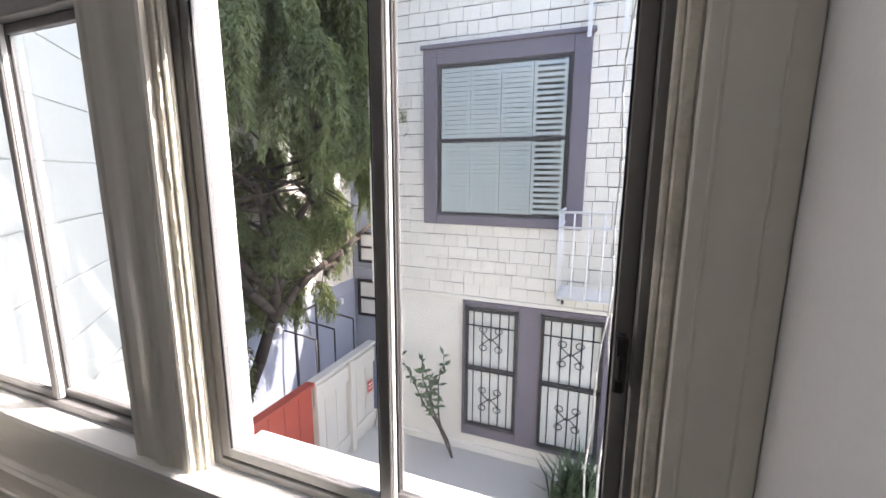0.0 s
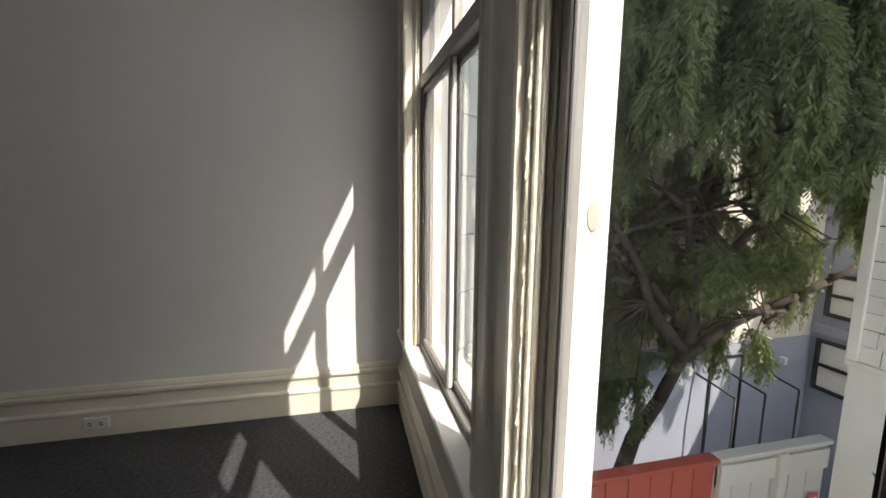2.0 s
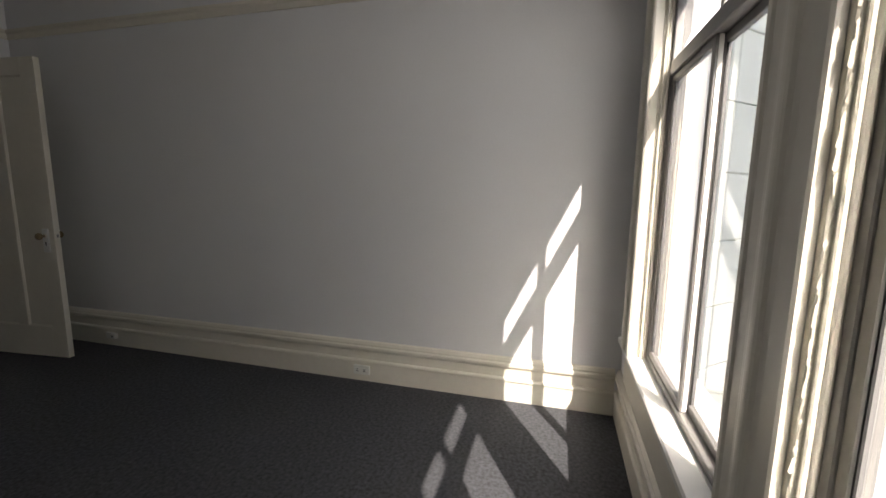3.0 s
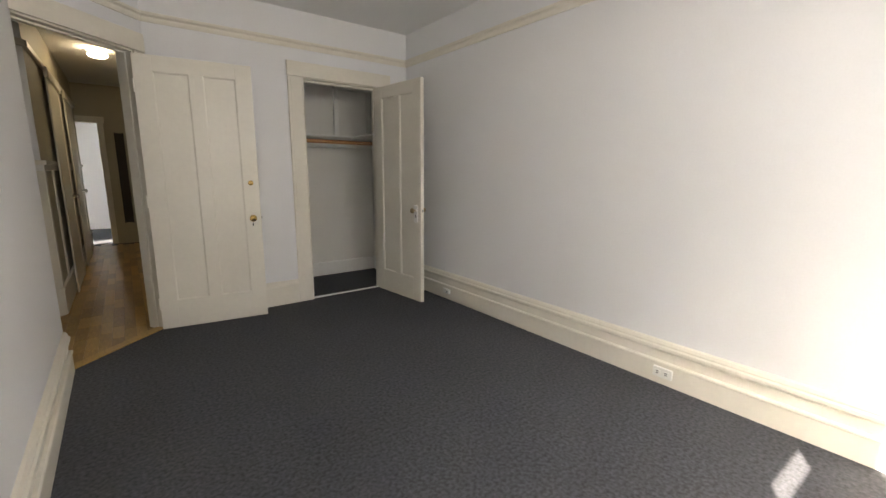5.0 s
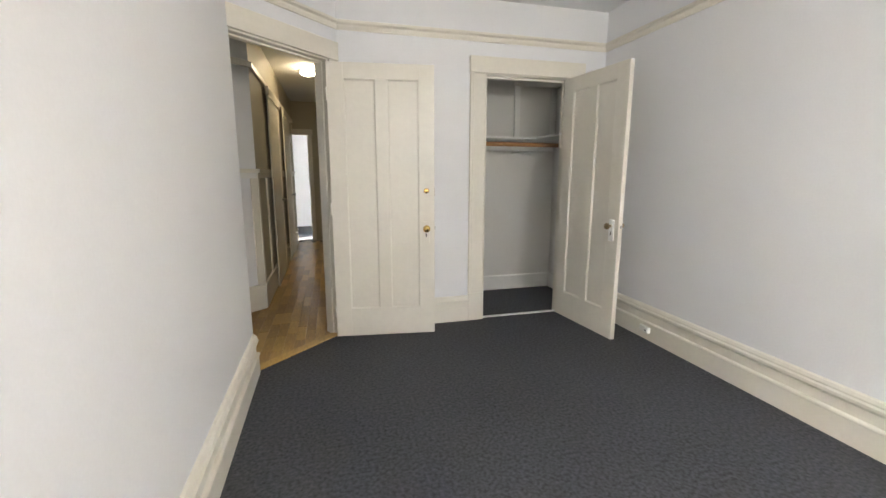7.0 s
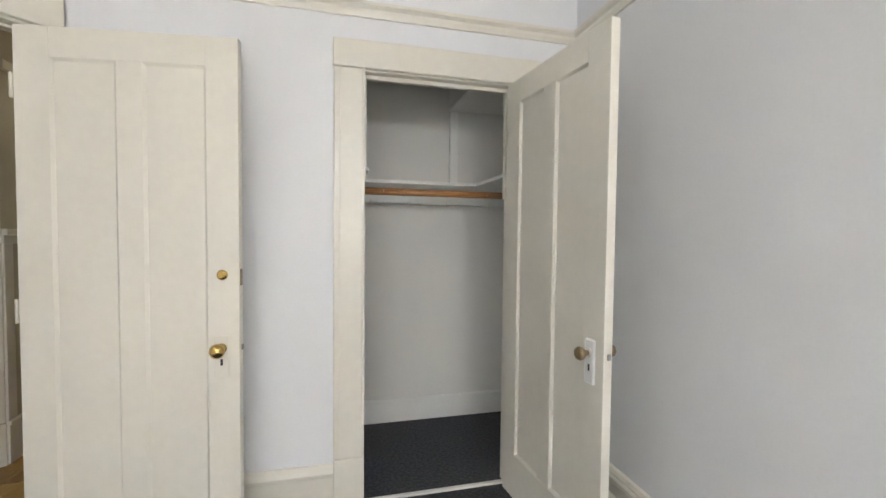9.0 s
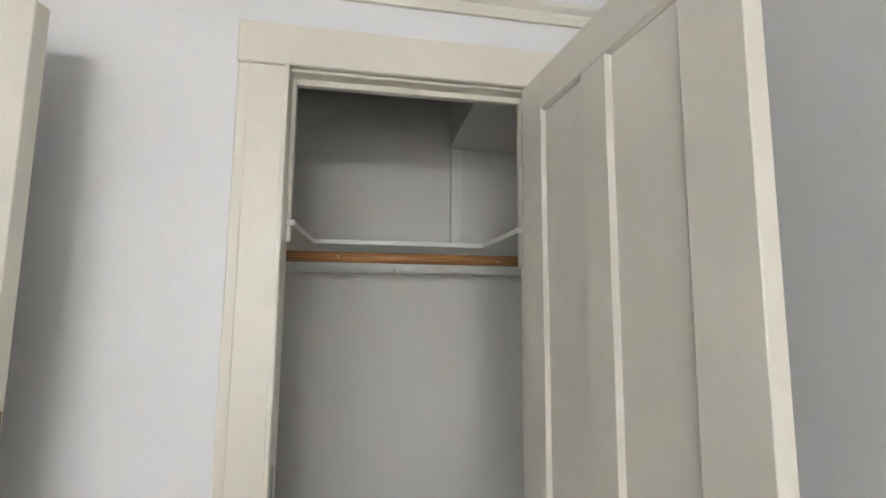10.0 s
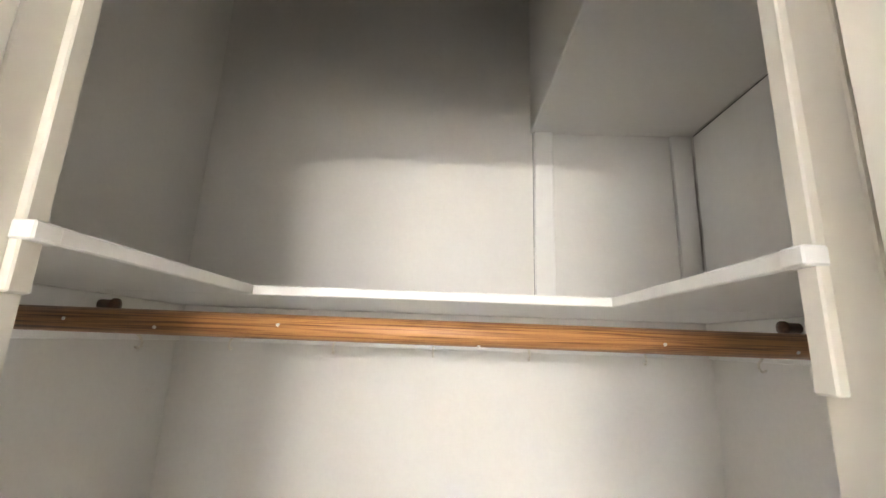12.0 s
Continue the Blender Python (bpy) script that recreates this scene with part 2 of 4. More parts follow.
# floor, ceiling, walls of the bedroom and the closet
bm = bmesh.new()
vs = [bm.verts.new((x, y, 0)) for x, y in ((-0.1, 0.02), (XL + 0.1, 0.02), (XL + 0.1, A.y - 0.0), tuple(A - DN * 0.03), tuple(B - DN * 0.03), (2.25, YC - 0.02), (CE + 0.05, YC - 0.02), (CE + 0.05, CY - 0.05), (-0.1, CY - 0.05))]
bm.faces.new(vs)
got = bmesh.ops.extrude_face_region(bm, geom=bm.faces[:])
bmesh.ops.translate(bm, vec=(0, 0, -0.1), verts=[v for v in got["geom"] if isinstance(v, bmesh.types.BMVert)])
setting("floor", bm, CARPET, "charcoal grey loop pile carpet, wall to wall", "floor")
setting("ceiling", boxes((-0.2, XL + 0.2, -4.7, 0.3, H, H + 0.1)), CEIL, "plain white painted plaster ceiling", "ceiling")
setting("wall_west", boxes((-0.15, 0, YC - 0.065, 0.0, -0.1, H)), WALL, "plain white plaster wall with a sunlit patch", "wall")
bm = boxes((XL, XL + 0.12, A.y, 0.0, -0.1, H))
for v in bm.verts:
    if v.co.y < -1:
        v.co.x += XE - XL
setting("wall_east", bm, WALL, "plain white plaster wall beside the window", "wall")
NT = 0.16
bm = boxes((-0.15, XL + 0.12, 0.0, NT, -0.1, ZS - 0.03), (-0.15, XL + 0.12, 0.0, NT, ZH, H),
           (-0.15, W1[0] - 0.02, 0.0, NT, ZS - 0.03, ZH), (W1[1] + 0.02, W2[0] - 0.02, 0.012, NT, ZS - 0.03, ZH), (W2[1] + 0.02, XL + 0.12, 0.0, NT, ZS - 0.03, ZH))
setting("wall_north", bm, WALL, "white plaster wall holding two tall windows", "wall")
bm = boxes((0.0, CX0 - 0.02, YC - 0.065, YC, -0.1, H), (CX1 + 0.02, B.x, YC - 0.065, YC, -0.1, H), (CX0 - 0.02, CX1 + 0.02, YC - 0.065, YC, CH + 0.02, H))
setting("wall_south", bm, WALL, "white plaster wall around the closet doorway", "wall")


def slant(bm, s0, s1, d0, d1, z0, z1, bevel=0.0):
    """A box on the slanting wall: s along it from A, d out into the room."""
    m = Matrix.Translation((A.x, A.y, 0)) @ Matrix(((DG.x, DN.x, 0, 0), (DG.y, DN.y, 0, 0), (0, 0, 1, 0), (0, 0, 0, 1)))
    return box(bm, s0, s1, d0, d1, z0, z1, bevel, m)


L = (B - A).length
S0, S1 = 0.01, L - 0.105
bm = bmesh.new()
slant(bm, 0, L, -0.12, 0, CH + 0.03, H)
slant(bm, S1 + 0.02, L, -0.12, 0, -0.1, CH + 0.03)
setting("wall_southeast", bm, WALL, "short slanting white wall over the hall doorway", "wall")
# closet shell
setting("closet_wall_back", boxes((-0.15, CE + 0.12, CY - 0.115, CY, -0.1, 2.85)), CLOSET, "white plaster back wall of the closet", "wall")
setting("closet_wall_east", boxes((CE, CE + 0.12, CY, YC - 0.065, -0.1, 2.85)), CLOSET, "white plaster side wall of the closet", "wall")
setting("closet_wall_west", boxes((-0.15, CL, CY, YC - 0.0655, -0.1, 2.85)), CLOSET, "white boarded side wall of the closet", "wall")
setting("closet_ceiling", boxes((-0.15, CE + 0.12, CY - 0.115, YC, 2.85, 2.95)), CLOSET, "white closet ceiling in shade", "ceiling")
setting("closet_wall_front", boxes((-0.15, CE + 0.12, YC - 0.065, YC - 0.04, H + 0.1, 2.85)), WALL, "white wall above the closet door", "wall")

# baseboards and picture rail
BASE = ((0, 0), (0.027, 0), (0.027, 0.12), (0.032, 0.124), (0.034, 0.131), (0.032, 0.138), (0.026, 0.142), (0.012, 0.143), (0.012, 0.197), (0.02, 0.205), (0.03, 0.216), (0.03, 0.23), (0.021, 0.238), (0.021, 0.247), (0.012, 0.262), (0, 0.268))
LOWB = ((0, 0), (0.024, 0), (0.024, 0.17), (0.034, 0.178), (0.034, 0.192), (0.02, 0.21), (0.012, 0.222), (0, 0.226))
PICT = ((0, 2.325), (0.012, 2.325), (0.018, 2.345), (0.018, 2.36), (0.034, 2.372), (0.034, 2.388), (0.014, 2.396), (0, 2.396))
for prof, p0, p1, n, lab in ((BASE, (0, -0.03), (0, YC), (1, 0), "tall moulded cream wooden baseboard"),
                             (BASE, (0, 0), (XL, 0), (0, -1), "moulded cream baseboard under the windows"),
                             (BASE, (XL, 0), (XE, A.y + 0.005), (-1, 0), "tall moulded cream wooden baseboard"),
                             (LOWB, (CW + 0.0005, YC), (B.x, YC), (0, 1), "cream baseboard with a beaded top")):
    setting("baseboard", run(bmesh.new(), prof, p0, p1, n), TRIM, lab, "baseboard")
for p0, p1, n in (((0, 0), (0, YC), (1, 0)), ((0, YC), (B.x, YC), (0, 1)), ((B.x, B.y), (A.x, A.y), tuple(DN)), ((XE, A.y), (XL, 0), (-1, 0)), ((0, 0), (XL, 0), (0, -1))):
    setting("picture_rail", run(bmesh.new(), PICT, p0, p1, n), TRIM, "cream moulded picture rail high on the wall", "trim")
CB = ((0, 0), (0.016, 0), (0.016, 0.15), (0.01, 0.16), (0, 0.16))
for p0, p1, n in (((CL, CY), (CE, CY), (0, 1)), ((CE, CY + 0.016), (CE, -4.547), (-1, 0)), ((CL, CY + 0.016), (CL, -4.547), (1, 0))):
    setting("closet_baseboard", run(bmesh.new(), CB, p0, p1, n), WHITE, "plain white closet baseboard", "baseboard")

# ---- windows ----
def window(name, x0, x1, label, screen_side, half=0.488):
    w = thing(name, label, "window", kind="structure")
    y0, y1, mid = 0.035, 0.095, x0 + half * (x1 - x0)
    for nm, d in (("frame_side", (x0, x0 + 0.028, y0, y1, ZS, ZH)), ("frame_side", (x1 - 0.028, x1, y0, y1, ZS, ZH)),
                  ("frame_sill", (x0 + 0.028, x1 - 0.028, y0, y1, ZS, ZS + 0.026)), ("frame_head", (x0 + 0.028, x1 - 0.028, y0, y1, ZH - 0.028, ZH)),
                  ("transom_rail", (x0 + 0.028, x1 - 0.028, y0 - 0.006, y1, RAILZ, RAILZ + 0.055))):
        part(nm, boxes(d, bevel=0.003), ALU, w)
    for sx0, sx1, ya in ((x0 + 0.028, mid + 0.016, 0.04), (mid - 0.016, x1 - 0.028, 0.066)):
        s = part("sash", boxes((sx0, sx0 + 0.03, ya, ya + 0.022, ZS + 0.028, RAILZ), (sx1 - 0.03, sx1, ya, ya + 0.022, ZS + 0.028, RAILZ),
                               (sx0 + 0.03, sx1 - 0.03, ya, ya + 0.022, ZS + 0.028, ZS + 0.056), (sx0 + 0.03, sx1 - 0.03, ya, ya + 0.022, RAILZ - 0.028, RAILZ), bevel=0.0025), ALU, w)
        p = part("pane", boxes((sx0 + 0.03, sx1 - 0.03, ya + 0.009, ya + 0.013, ZS + 0.056, RAILZ - 0.028)), PANE, s)
        p.visible_shadow = False
        # sunlight on the aluminium edge of the sash, put in as white
        part("sunlit_edge", boxes((sx1, sx1 + 0.003, ya + 0.008, ya + 0.021, ZS + 0.03, RAILZ - 0.002) if ya < 0.05 else (sx0 - 0.003, sx0, ya + 0.008, ya + 0.021, ZS + 0.03, RAILZ - 0.002)), WHITE, s, "white strip standing for the sunlit sash edge")
        part("gasket", boxes((sx0 + 0.03, sx0 + 0.034, ya + 0.004, ya + 0.008, ZS + 0.056, RAILZ - 0.028), (sx1 - 0.034, sx1 - 0.03, ya + 0.004, ya + 0.008, ZS + 0.056, RAILZ - 0.028)), BLACK, s)
    part("transom_bar", boxes((mid - 0.014, mid + 0.014, 0.05, 0.085, RAILZ + 0.055, ZH - 0.028), bevel=0.003), ALU, w)
    for a, b in ((x0 + 0.028, mid - 0.014), (mid + 0.014, x1 - 0.028)):
        p = part("transom_pane", boxes((a, b, 0.066, 0.07, RAILZ + 0.055, ZH - 0.028)), PANE, w)
        p.visible_shadow = False
    part("latch", boxes((x1 - 0.056, x1 - 0.036, 0.014, 0.04, 0.93, 1.03), (x1 - 0.052, x1 - 0.04, 0.004, 0.016, 0.955, 1.0), bevel=0.004), BLACK, w, "black sliding latch")
    if screen_side:
        part("insect_screen", boxes((mid + 0.02, x1 - 0.032, 0.0905, 0.0908, ZS + 0.03, RAILZ - 0.004)), SCREEN, w, "grey insect mesh")
        part("screen_frame", boxes((mid - 0.004, mid + 0.02, 0.088, 0.0945, ZS + 0.028, RAILZ - 0.002), (x1 - 0.032, x1 - 0.0285, 0.088, 0.0945, ZS + 0.028, RAILZ - 0.002), bevel=0.002), ALU, w)
    # outer reveal, in white paint
    part("outer_jamb", boxes((x0 - 0.02, x0, 0.096, NT + 0.02, ZS - 0.03, ZH + 0.02), bevel=0.003), WHITE, w)
    part("outer_jamb", boxes((x1, x1 + 0.02, 0.096, NT + 0.02, ZS - 0.03, ZH + 0.02), bevel=0.003), WHITE, w)
    part("outer_head", boxes((x0, x1, 0.096, NT + 0.02, ZH, ZH + 0.02), bevel=0.003), WHITE, w)
    part("outer_sill", boxes((x0, x1, 0.096, NT + 0.05, ZS - 0.03, ZS - 0.002), bevel=0.004), WHITE, w)
    # inner jamb lining, with chipped edges
    for a, b in ((x0 - 0.02, x0), (x1, x1 + 0.02)):
        part("jamb_lining", boxes((a, b, -0.002, 0.096, ZS, ZH), bevel=0.003), WORN, w, "flaking cream paint")
    for a, s in ((x0, 1), (x1, -1)):
        for k in range(2):
            part("stop_bead", boxes((a, a + s * (0.012 - 0.004 * k), 0.006 + 0.014 * k, 0.017 + 0.014 * k, ZS + 0.001, ZH - 0.001), bevel=0.003), WORN if k == 0 else TRIM, w)
    part("head_lining", boxes((x0, x1, -0.002, 0.034, ZH - 0.012, ZH - 0.0005), bevel=0.003), TRIM, w)
    return w


window("window_1", *W1, "sliding window with bronze aluminium frame in chipped cream jambs", False)
window("window_2", *W2, "sliding window with bronze aluminium frame and insect screen", True, 0.514)
for z, h in ((1.225, 0.032), (1.72, 0.03)):
    bm = lathe([(0.014, 0), (0.014, 0.0008), (0.011, 0.0012)], 14, "X")
    bmesh.ops.transform(bm, matrix=Matrix.Translation((W2[0], 0.142, z)) @ Matrix.Diagonal((1, 1, h / 0.014, 1)), verts=bm.verts[:])
    setting("paint_chip", bm, CREAMF, "bare patch in the white paint of the jamb", "paint chip")
rng = random.Random(21)
bm = bmesh.new()
for _ in range(420):
    y, z = rng.uniform(0.0, 0.034), rng.uniform(ZS + 0.02, ZH - 0.05)
    a, h, t_ = rng.uniform(0.002, 0.006), rng.uniform(0.006, 0.05), rng.uniform(0.0004, 0.0013)
    m = Matrix.Translation((W2[0], y, z)) @ Matrix.Rotation(rng.uniform(-0.15, 0.15), 4, "X")
    vs = [bm.verts.new(m @ Vector(c)) for c in ((0, -a, -h * 0.4), (t_, -a * 0.3, -h * 0.5), (t_, a, -h * 0.1), (t_ * 1.5, a * 0.6, h * 0.5), (t_, -a * 0.8, h * 0.3))]
    bm.faces.new(vs)
tagged(link("paint_flakes", bm, WORN), "curling flakes of cream paint on the window jamb", "paint flakes", kind="stuff")
setting("window_stool", boxes((0.12, XL - 0.002, -0.045, 0.034, ZS - 0.03, ZS), bevel=0.006), WHITE, "deep white painted stool below both windows", "window sill")
bm = boxes((0.14, XL - 0.001, -0.02, -0.0005, ZS - 0.075, ZS - 0.031), (0.16, XL - 0.001, -0.012, -0.0005, 0.27, ZS - 0.075), bevel=0.003)
setting("window_apron", bm, TRIM, "cream wooden apron below the window stool", "trim")


PLAIN = ((0, 0), (0, 0.014), (0.02, 0.017), (0.16, 0.017), (0.18, 0.0145), (0.2, 0.0145), (0.22, 0.016), (0.72, 0.016), (0.74, 0.0145), (0.76, 0.016), (0.98, 0.016), (1, 0.013), (1, 0))
FLUTED = ((0, 0), (0, 0.016), (0.03, 0.02), (0.1, 0.02), (0.14, 0.016), (0.3, 0.016), (0.38, 0.018), (0.42, 0.023), (0.46, 0.025), (0.5, 0.0255), (0.54, 0.025), (0.58, 0.023), (0.62, 0.018), (0.7, 0.016), (0.86, 0.016), (0.9, 0.02), (0.97, 0.02), (1, 0.016), (1, 0))


def casing(x0, x1, label, shape=FLUTED, deep=1.0):
    """An upright window casing: a board with soft edge beads and a rounded middle."""
    w, prof = x1 - x0, []
    for u, d in shape:
        prof.append((x0 + u * w, -0.0025 - d * deep))
    bm = bmesh.new()
    lo = [bm.verts.new((x, y, ZS + 0.0005)) for x, y in prof]
    hi = [bm.verts.new((x, y, ZH + 0.02)) for x, y in prof]
    for i in range(len(prof)):
        k = (i + 1) % len(prof)
        bm.faces.new((lo[i], lo[k], hi[k], hi[i]))
    bm.faces.new(lo), bm.faces.new(hi)
    setting("window_casing", bm, TRIM, label, "trim")


casing(0.2, W1[0] - 0.005, "fluted cream window casing beside the corner", deep=2.0)
casing(W1[1] - 0.03, W2[0] - 0.018, "fluted cream post casing between the windows")
casing(W2[1] + 0.022, XL - 0.0005, "flat cream window casing with shallow grooves beside the wall", PLAIN)
setting("window_casing", boxes((0.18, XL - 0.02, -0.026, -0.001, ZH + 0.021, ZH + 0.14), bevel=0.004), TRIM, "broad cream head casing over both windows", "trim")

# ---- closet doorway ----
t = thing("door_frame_1", "cream wooden casing and lining of the closet doorway", "door frame", kind="structure")
part("casing_side", boxes((1.107, CW, YC + 0.001, YC + 0.022, 0.25, CH + 0.006), bevel=0.004), TRIM, t)
part("plinth_block", boxes((1.107, CW, YC + 0.001, YC + 0.028, 0.0, 0.25), bevel=0.004), TRIM, t)
part("casing_bead", boxes((1.107, 1.121, YC + 0.022, YC + 0.028, 0.25, CH + 0.006), (1.217, 1.225, YC + 0.022, YC + 0.025, 0.25, CH + 0.006), bevel=0.002), TRIM, t)
part("casing_side", boxes((CX0 - 0.155, CX0 - 0.005, YC + 0.001, YC + 0.022, 0.0, CH + 0.006), bevel=0.004), TRIM, t)
part("casing_head", boxes((CX0 - 0.165, CW + 0.004, YC + 0.001, YC + 0.026, CH + 0.007, CH + 0.135), bevel=0.004), TRIM, t)
part("jamb", boxes((CX1, CX1 + 0.02, YC - 0.068, YC + 0.001, 0.0, CH + 0.02), bevel=0.002), TRIM, t)
part("jamb", boxes((CX0 - 0.02, CX0, YC - 0.068, YC + 0.001, 0.0, CH + 0.02), bevel=0.002), TRIM, t)
part("jamb_head", boxes((CX0, CX1, YC - 0.068, YC + 0.001, CH, CH + 0.02), bevel=0.002), TRIM, t)
part("door_stop", boxes((CX1 - 0.012, CX1, YC - 0.064, YC - 0.04, 1.573, CH), bevel=0.002), TRIM, t)
part("door_stop", boxes((CX0, CX0 + 0.012, YC - 0.064, YC - 0.04, 1.51, CH), bevel=0.002), TRIM, t)
part("door_stop", boxes((CX0 + 0.012, CX1 - 0.012, YC - 0.064, YC - 0.04, CH - 0.02, CH), bevel=0.002), TRIM, t)
part("threshold", boxes((CX0, CX1, YC - 0.03, YC - 0.004, 0.0, 0.012), bevel=0.003), WHITE, t, "white metal carpet strip")
part("strike_plate", boxes((CX1 - 0.002, CX1 + 0.001, YC - 0.03, YC - 0.008, 0.84, 0.95)), STEEL, t)

# ---- slanting hall doorway ----
t = thing("door_frame_2", "cream wooden casing and lining of the hall doorway", "door frame", kind="structure")
for nm, s0, s1, d0, d1, z0, z1 in (("jamb", S1, S1 + 0.02, -0.13, 0.002, 0.0, CH + 0.03), ("jamb", S0 - 0.03, S0 - 0.01, -0.13, 0.0, 0.0, CH + 0.03), ("jamb_head", S0, S1, -0.13, 0.002, CH + 0.01, CH + 0.03),
                                   ("casing_side", S1 + 0.004, L - 0.012, 0.002, 0.024, 0.0, CH + 0.02), ("casing_head", -0.02, L - 0.008, 0.002, 0.028, CH + 0.021, CH + 0.15),
                                   ("door_stop", S1 - 0.013, S1, -0.09, -0.045, 0.0, CH + 0.01), ("door_stop", S0, S1 - 0.013, -0.09, -0.045, CH - 0.003, CH + 0.01)):
    bm = bmesh.new()
    slant(bm, s0, s1, d0, d1, z0, z1, 0.003)
    part(nm, bm, TRIM, t)
bm = bmesh.new()
slant(bm, S0 - 0.02, S1 + 0.02, -0.06, 0.014, 0.0005, 0.009, 0.002)
part("threshold", bm, PLANK, t, "thin wooden threshold strip")


# ---- doors ----
def panel_door(name, width, height, label, pose_m, face, knob_mat, bolt, knob_z):
    """A two-panelled door: hinge at x = 0, thickness along y, its visible face towards y * face."""
    d = thing(name, label, "door", pose_m, kind="structure")
    th, stile, mull = 0.038, 0.118, 0.092
    pw = (width - 2 * stile - mull) / 2
    z0, zb, zt = 0.012, 0.235, height - 0.112
    for nm, dims in (("stile", (0, stile, z0, height)), ("stile", (width - stile, width, z0, height)), ("rail", (stile, width - stile, z0, zb)), ("rail", (stile, width - stile, zt, height)),
                     ("mullion", (stile + pw, stile + pw + mull, zb, zt))):
        part(nm, boxes((dims[0], dims[1], -th / 2, th / 2, dims[2], dims[3]), bevel=0.0015), TRIM, d)
    for a in (stile, stile + pw + mull):
        p = part("panel", boxes((a, a + pw, -0.008, 0.008, zb, zt)), TRIM, d)
        for s in (-1, 1):
            bm = bmesh.new()
            out = [(a, zb), (a + pw, zb), (a + pw, zt), (a, zt)]
            inn = [(a + 0.009, zb + 0.009), (a + pw - 0.009, zb + 0.009), (a + pw - 0.009, zt - 0.009), (a + 0.009, zt - 0.009)]
            rings = [[bm.verts.new((x, s * y, z)) for x, z in r] for r, y in ((out, 0.0085), (out, 0.0175), (inn, 0.0105), (inn, 0.0085))]
            for r0, r1 in zip(rings, rings[1:] + rings[:1]):
                for i in range(4):
                    bm.faces.new((r0[i], r0[(i + 1) % 4], r1[(i + 1) % 4], r1[i]))
            part("panel_moulding", bm, TRIM, p)
    kx = width - 0.066
    for s in (-1, 1):
        e = part("escutcheon", boxes((kx - 0.027, kx + 0.027, s * th / 2, s * (th / 2 + (0.005 if bolt else 0.009)), knob_z - 0.115, knob_z + 0.05), bevel=0.002 if bolt else 0.006), TRIM if bolt else WHITE, d, "painted-over lock plate")
        part("keyhole", boxes((kx - 0.0045, kx + 0.0045, s * (th / 2 + 0.004), s * (th / 2 + (0.0058 if bolt else 0.0098)), knob_z - 0.068, knob_z - 0.042)), SLOT, e)
        k = lathe([(0.011, 0), (0.011, 0.022), (0.019, 0.028), (0.0275, 0.038), (0.0285, 0.048), (0.024, 0.058), (0.012, 0.064), (0.003, 0.065)], 20, "Y")
        bmesh.ops.transform(k, matrix=Matrix.Diagonal((1, s, 1, 1)), verts=k.verts[:])
        kn = part("knob", k, knob_mat, d, "round brass knob", m=Matrix.Translation((kx, s * (th / 2 + (0.005 if bolt else 0.009)), knob_z)) @ Matrix.Scale(1.0 if bolt else 0.88, 4))
        k = lathe([(0.02, 0), (0.02, 0.003), (0.014, 0.006), (0.013, 0.007)], 16, "Y")
        bmesh.ops.transform(k, matrix=Matrix.Diagonal((1, s, 1, 1)), verts=k.verts[:])
        part("rose", k, knob_mat if bolt else TRIM, kn)
        if bolt:
            k = lathe([(0.02, 0), (0.021, 0.004), (0.017, 0.008), (0.012, 0.0095), (0.002, 0.0095)], 18, "Y")
            bmesh.ops.transform(k, matrix=Matrix.Diagonal((1, s, 1, 1)), verts=k.verts[:])
            b = part("deadbolt", k, BRASS, d, "round brass lock cylinder", m=Matrix.Translation((kx + 0.004, s * th / 2, knob_z + 0.288)))
            part("thumb_turn", boxes((-0.002, 0.002, s * 0.009, s * 0.0125, -0.009, 0.009)), BRASS, b)
    part("latch_plate", boxes((width - 0.0005, width + 0.0015, -0.011, 0.011, knob_z - 0.06, knob_z + 0.03)), TRIM, d)
    part("latch_bolt", boxes((width + 0.001, width + 0.009, -0.007, 0.007, knob_z - 0.012, knob_z + 0.01), bevel=0.002), STEEL, d)
    if bolt:
        part("bolt_plate", boxes((width - 0.0005, width + 0.0018, -0.012, 0.012, knob_z + 0.245, knob_z + 0.31)), OLDBRASS, d)
    for z in (0.22, 1.02, height - 0.22):
        h = bmesh.new()
        tube(h, (-0.004, face * (th / 2 + 0.004), z - 0.045), (-0.004, face * (th / 2 + 0.004), z + 0.045), 0.006, n=10)
        part("hinge", h, TRIM, d, "painted butt hinge")
    return d


HD0, HD1 = Vector((2.372, -4.350)), Vector((1.602, -4.255))
ang = math.degrees(math.atan2(HD1.y - HD0.y, HD1.x - HD0.x))
panel_door("door_1", (HD1 - HD0).length, 2.066, "cream two-panelled door standing wide open to the hall", pose(HD0.x, HD0.y, 0, 0, 0, ang), -1, BRASS, True, 0.865)
CD0, CD1 = Vector((0.378, -4.452)), Vector((0.306, -3.728))
ang = math.degrees(math.atan2(CD1.y - CD0.y, CD1.x - CD0.x))
panel_door("door_2", (CD1 - CD0).length, 2.072, "cream two-panelled closet door standing open", pose(CD0.x, CD0.y, 0, 0, 0, ang), 1, OLDBRASS, False, 0.895)

# ---- closet fittings ----
sh = thing("closet_shelf", "white painted three-sided shelf inside the closet", "shelf")
FY, SZ0, SZ1 = -4.967, 1.621, 1.640
part("back_board", boxes((CL + 0.0005, CE - 0.0005, CY + 0.0005, FY, SZ0, SZ1), bevel=0.002), WHITE, sh)
